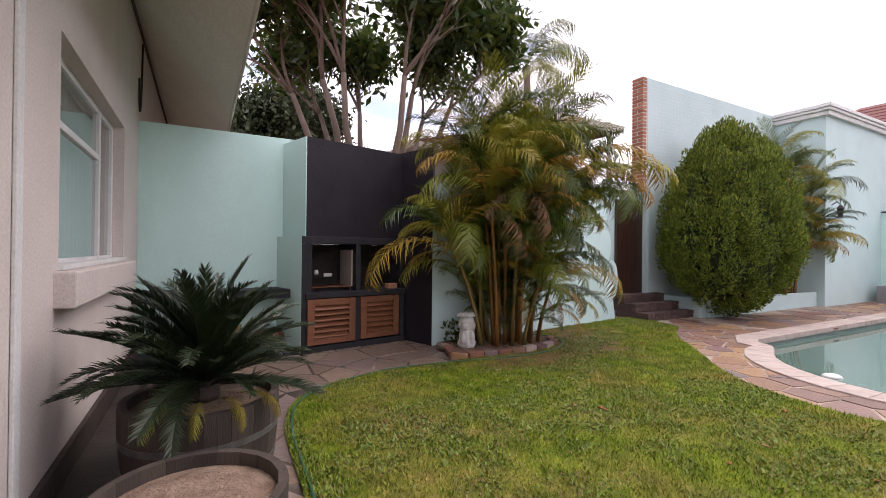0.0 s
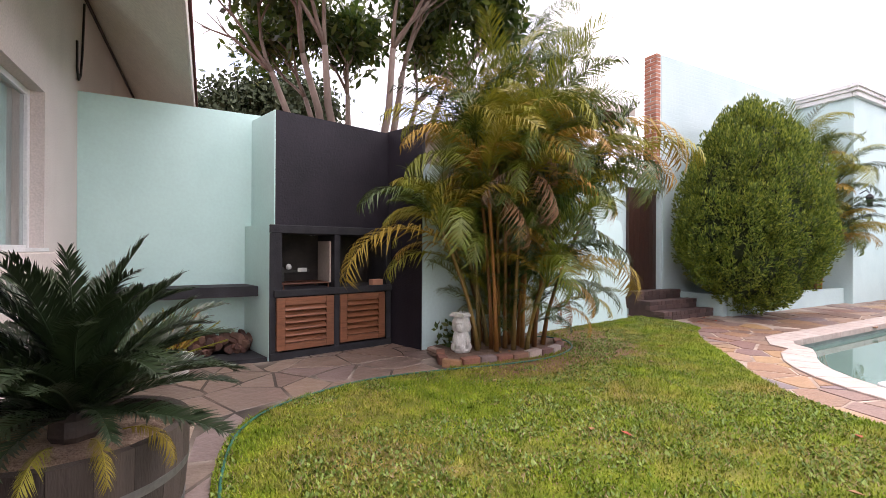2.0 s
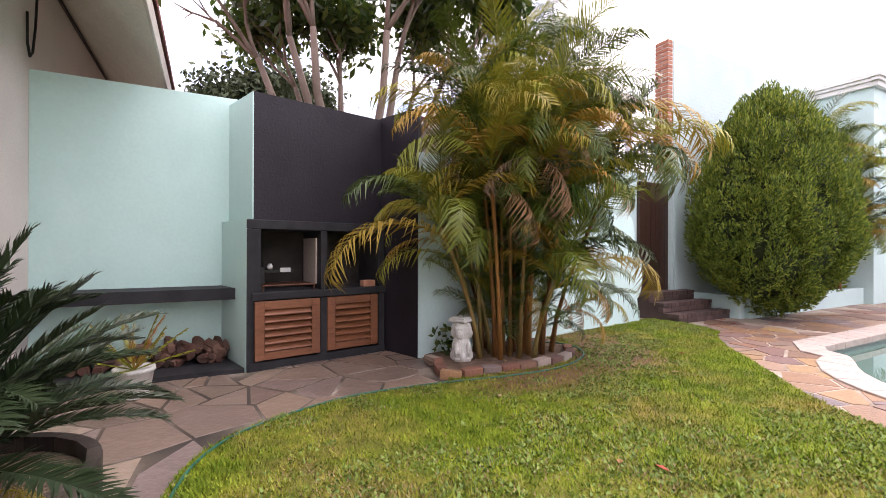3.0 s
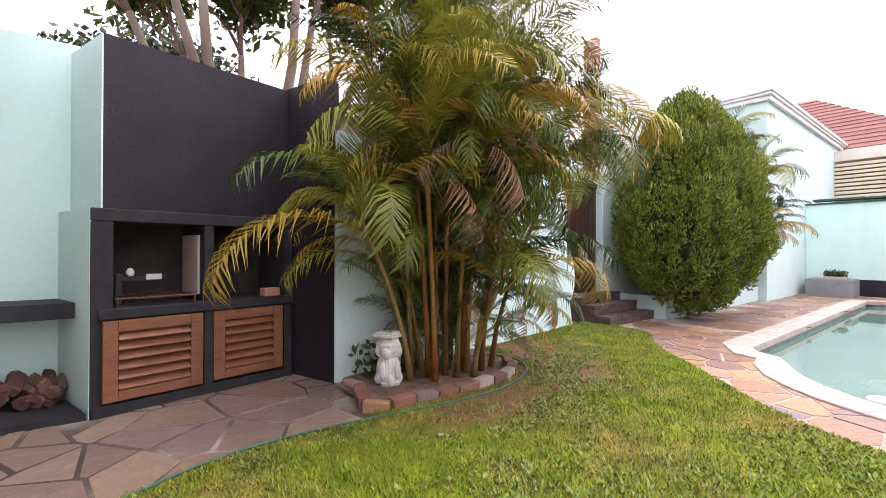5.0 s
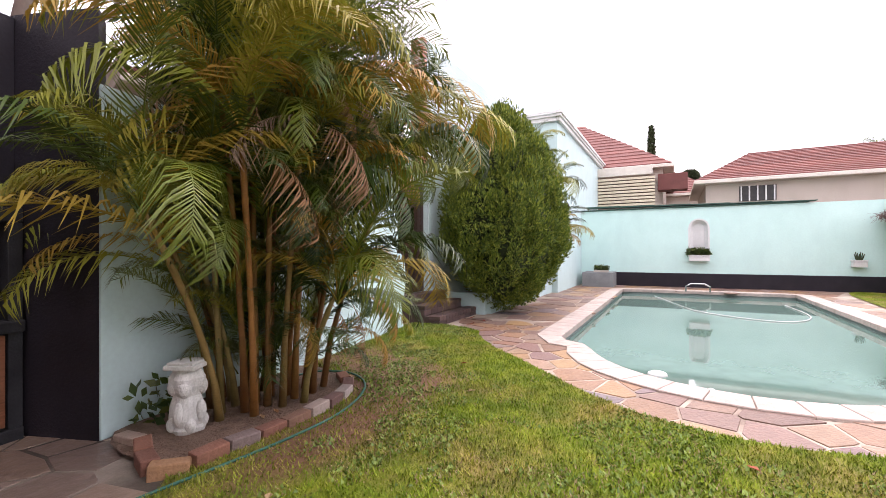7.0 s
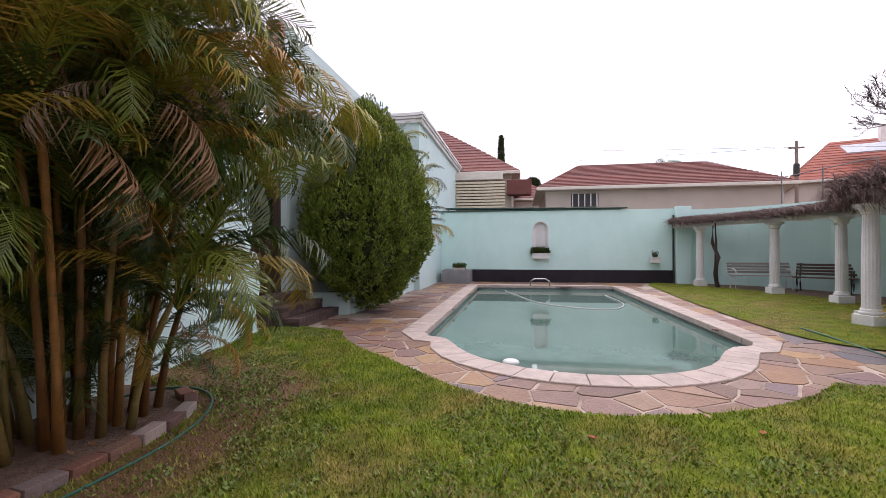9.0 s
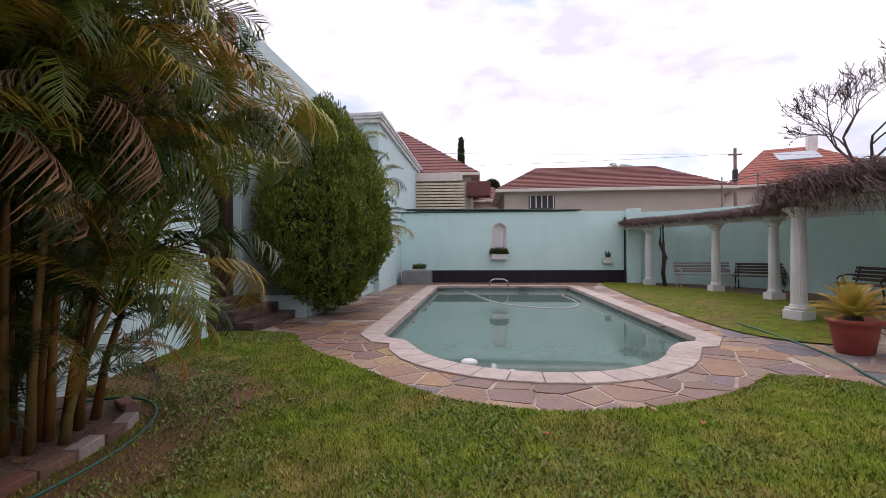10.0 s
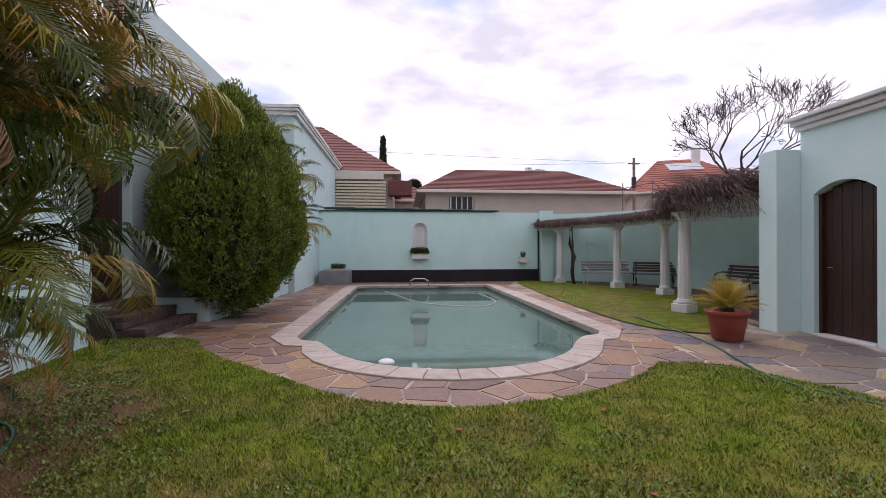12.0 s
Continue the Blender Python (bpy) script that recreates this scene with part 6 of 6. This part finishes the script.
for x, y in ((21.5, -7.6), (20.4, -8.4), (19.0, -9.2)):
    part("post", tube([(x, y, 0), (x, y, 4.4)], 0.025, 6), HOOP, mast)
part("rail", tube([(21.9, -7.3, 4.1), (19.0, -9.2, 4.4)], 0.02, 6), HOOP, mast)
rt = thing("tree", "small dark round tree top beyond the roofs", "tree", pose(48, 1.4, 0))
a_, t_ = rng.uniform(0, 6.28, 1800), rng.uniform(-1, 1, 1800)
V, F = tuft_cloud(np.stack([0.6 * np.cos(a_) * np.sqrt(1 - t_ ** 2), 0.6 * np.sin(a_) * np.sqrt(1 - t_ ** 2), 7.75 + 0.7 * t_], axis=1), np.stack([np.cos(a_), np.sin(a_), t_], axis=1), 0.28, 4, 0.05, 8, 0.3)
arrays("crown", V, F, LEAF_FAR, rt)
part("trunk", tube([(0, 0, 0), (0, 0, 7.9)], [0.25, 0.12], 8), BARK, rt)
fp = thing("tall_palm", "distant palm crown showing above a roof", "palm", pose(46, -10.8, 0))
part("trunk", tube([(0, 0, 0), (0, 0, 9.0)], [0.25, 0.2], 8), BARK, fp)
for k in range(14):
    frond(FINE, fp, Vector((0, 0, 9.0)), 137.5 * k, 60 - 4 * k, 0.7)
bt = bare_tree("leafless treetop beyond the red roofs", 44, -2.5, 11.0, 53, 4)
lantern = thing("wall_lantern", "black wall lantern on the outbuilding corner", "lantern", pose(15.75, 5.945, 2.65))
part("bracket", tube([(0, 0, 0.2), (0, -0.12, 0.28), (0, -0.2, 0.2)], 0.014, 6), BLACK, lantern)
part("cage", lathe([(0.05, -0.15), (0.08, 0.08), (0.10, 0.09), (0.03, 0.18)], 6), BLACK, lantern, at=pose(0, -0.2, 0))
shed = hip_house("neighbouring building with a tiled verandah roof", 7.6, 14.0, 5.0, 4.0, -0.05, 4.4, 5.2, 3.0, 0, CREAM, ROOF, 8)

# ---- grass ----
def value_noise(x, y, scale, seed):
    """Smooth random values between 0 and 1."""
    grid = np.random.default_rng(seed).uniform(0, 1, (160, 160))
    fx, fy = (x + 20) * scale, (y + 20) * scale
    ix, iy = np.floor(fx).astype(int), np.floor(fy).astype(int)
    tx, ty = fx - ix, fy - iy
    tx, ty = tx * tx * (3 - 2 * tx), ty * ty * (3 - 2 * ty)
    ix, iy, jx, jy = ix % 160, iy % 160, (ix + 1) % 160, (iy + 1) % 160
    return (grid[ix, iy] * (1 - tx) + grid[jx, iy] * tx) * (1 - ty) + (grid[ix, jy] * (1 - tx) + grid[jx, jy] * tx) * ty


def grass(outline, count, bounds, seed, h=(0.018, 0.05), w=0.0045, mat=BLADE, name="grass", near=None, z=0.026, bare=None, clumps=0.0):
    rng = np.random.default_rng(seed)
    x, y = rng.uniform(bounds[0], bounds[1], count), rng.uniform(bounds[2], bounds[3], count)
    poly = np.array([p[:2] for p in outline])
    hit = np.zeros(count, dtype=bool)
    j = len(poly) - 1
    for i in range(len(poly)):
        (xi, yi), (xj, yj) = poly[i], poly[j]
        if yi != yj:
            hit ^= ((yi > y) != (yj > y)) & (x < (xj - xi) * (y - yi) / (yj - yi) + xi)
        j = i
    if clumps:
        hit &= value_noise(x, y, 4.5, 77) * 0.6 + value_noise(x, y, 1.1, 78) * 0.6 > clumps + rng.normal(0, 0.08, count)
    if bare:
        for cx, cy, rx, ry, keep in bare:
            d = ((x - cx) / rx) ** 2 + ((y - cy) / ry) ** 2
            hit &= ~((d < 1) & (rng.uniform(0, 1, count) > keep + (1 - keep) * d ** 2))
    x, y = x[hit], y[hit]
    n = len(x)
    a, l = rng.uniform(0, 6.28, n), rng.uniform(0.2, 1.3, n)
    hh = rng.uniform(h[0], h[1], n) * (0.45 + 0.75 * value_noise(x, y, 7.0, 71) + 0.35 * value_noise(x, y, 1.3, 72))
    ww = w * rng.uniform(0.7, 1.5, n)
    b = np.stack([x, y, np.full(n, z)], axis=1)
    s = np.stack([-np.sin(a) * ww, np.cos(a) * ww, np.zeros(n)], axis=1)
    d = np.stack([np.cos(a) * l * hh, np.sin(a) * l * hh, hh], axis=1)
    V = np.stack([b - s, b + s, b + d], axis=1).reshape(-1, 3)
    ob = arrays(name, V, np.arange(3 * n).reshape(-1, 3), mat)
    return tagged(ob, "short uneven blades of lawn grass", "grass", kind="stuff")


BARE = [(5.45, 5.35, 0.8, 0.75, 0.12), (6.0, 6.1, 0.6, 0.7, 0.2), (4.4, 4.95, 1.2, 0.35, 0.35), (3.4, 4.7, 0.5, 0.3, 0.6), (3.0, 3.2, 0.5, 0.4, 0.6), (4.3, 2.2, 0.4, 0.3, 0.65), (2.2, 4.4, 0.5, 0.3, 0.6)]
grass(LAWN, 470000, (0.6, 8.7, -1.5, 7.0), 1, (0.012, 0.034), 0.0038, bare=BARE)
straw = grass(LAWN, 150000, (0.6, 8.7, -1.5, 7.0), 5, (0.008, 0.022), 0.0045, STRAW, "dry_grass", z=0.030, clumps=0.70)
straw["label"] = "dry straw and dead blades in the lawn"
grass(LAWN_2, 60000, (8.2, 19.2, -5.0, -1.0), 2, w=0.005, z=0.03, h=(0.008, 0.02))
clover = grass(LAWN, 130000, (0.6, 8.7, -1.5, 7.0), 3, (0.009, 0.024), 0.0115, CLOVER, "clover", z=0.034, clumps=0.74)
clover["label"] = "low clover and weed leaves in the lawn"

# ---- paving stones ----
def clip(poly, nx, ny, c):
    out = []
    for i in range(len(poly)):
        p, q = poly[i], poly[(i + 1) % len(poly)]
        a, b = nx * p[0] + ny * p[1] - c, nx * q[0] + ny * q[1] - c
        if a <= 0:
            out.append(p)
        if (a < 0 < b) or (b < 0 < a):
            t = a / (a - b)
            out.append((p[0] + (q[0] - p[0]) * t, p[1] + (q[1] - p[1]) * t))
    return out


def crazy_paving(x0, x1, y0, y1, step, keep, mat, seed, gap=0.028, top=0.014):
    rnd = random.Random(seed)
    seeds = []
    ny_, nx_ = int((y1 - y0) / step) + 1, int((x1 - x0) / step) + 1
    for i in range(nx_):
        for j in range(ny_):
            seeds.append((x0 + (i + rnd.uniform(-0.4, 1.4)) * step, y0 + (j + rnd.uniform(-0.4, 1.4)) * step))
    for k, (sx, sy) in enumerate(seeds):
        if not keep(sx, sy):
            continue
        cell = [(sx - step * 1.3, sy - step * 1.3), (sx + step * 1.3, sy - step * 1.3), (sx + step * 1.3, sy + step * 1.3), (sx - step * 1.3, sy + step * 1.3)]
        for ox, oy in seeds:
            dx, dy = ox - sx, oy - sy
            dd = math.hypot(dx, dy)
            if 0 < dd < step * 2.8:
                cell = clip(cell, dx / dd, dy / dd, (sx * dx + sy * dy) / dd + dd / 2 - gap * rnd.uniform(0.3, 0.8))
                if len(cell) < 3:
                    break
        if len(cell) < 3:
            continue
        cx, cy = sum(p[0] for p in cell) / len(cell), sum(p[1] for p in cell) / len(cell)
        pts = [(p[0] - cx, p[1] - cy) for p in cell]
        part("flagstone", prism(pts, -0.02, 0.0, bevel=0.003), mat, pavement, at=pose(cx, cy, top + rnd.uniform(-0.003, 0.004), rnd.uniform(-0.4, 0.4), rnd.uniform(-0.4, 0.4)))


def deep(x, y, poly, m=0.22):
    return all(inside(x + dx, y + dy, poly) for dx, dy in ((m, 0), (-m, 0), (0, m), (0, -m)))


def pool_side(x, y):
    if inside(x, y, pool_line(0.2)) or deep(x, y, LAWN) or deep(x, y, LAWN_2):
        return False
    return x > 5.0 and y < 6.4 and y > -3.3 and x < 19.2 and not (x > 8.3 and y < -1.6) and not (y > 5.9 and x > 9.9) and not (y < -1.2 and x > 9)


def patio_side(x, y):
    return -0.4 < x < 3.6 and -4.8 < y < 7.25 and not deep(x, y, LAWN) and not inside(x, y, BED)


def door_side(x, y):
    return 2.5 < x <= 5.0 and -3.4 < y < -0.7 and not deep(x, y, LAWN)


crazy_paving(4.4, 10.0, -3.6, 6.8, 0.35, lambda x, y: x < 9.6 and y > -0.95 and pool_side(x, y), FLAG, 5)
crazy_paving(4.6, 9.2, -3.9, -0.6, 0.46, lambda x, y: y <= -0.95 and pool_side(x, y), FLAG_SLATE, 9)
crazy_paving(9.6, 19.4, -1.9, 6.2, 0.52, lambda x, y: x >= 9.6 and pool_side(x, y), FLAG, 6)
crazy_paving(-0.6, 3.8, -5.2, 7.6, 0.43, patio_side, FLAG_DARK, 7, gap=0.026)
crazy_paving(2.0, 5.3, -3.8, -0.6, 0.46, door_side, FLAG_SLATE, 8)
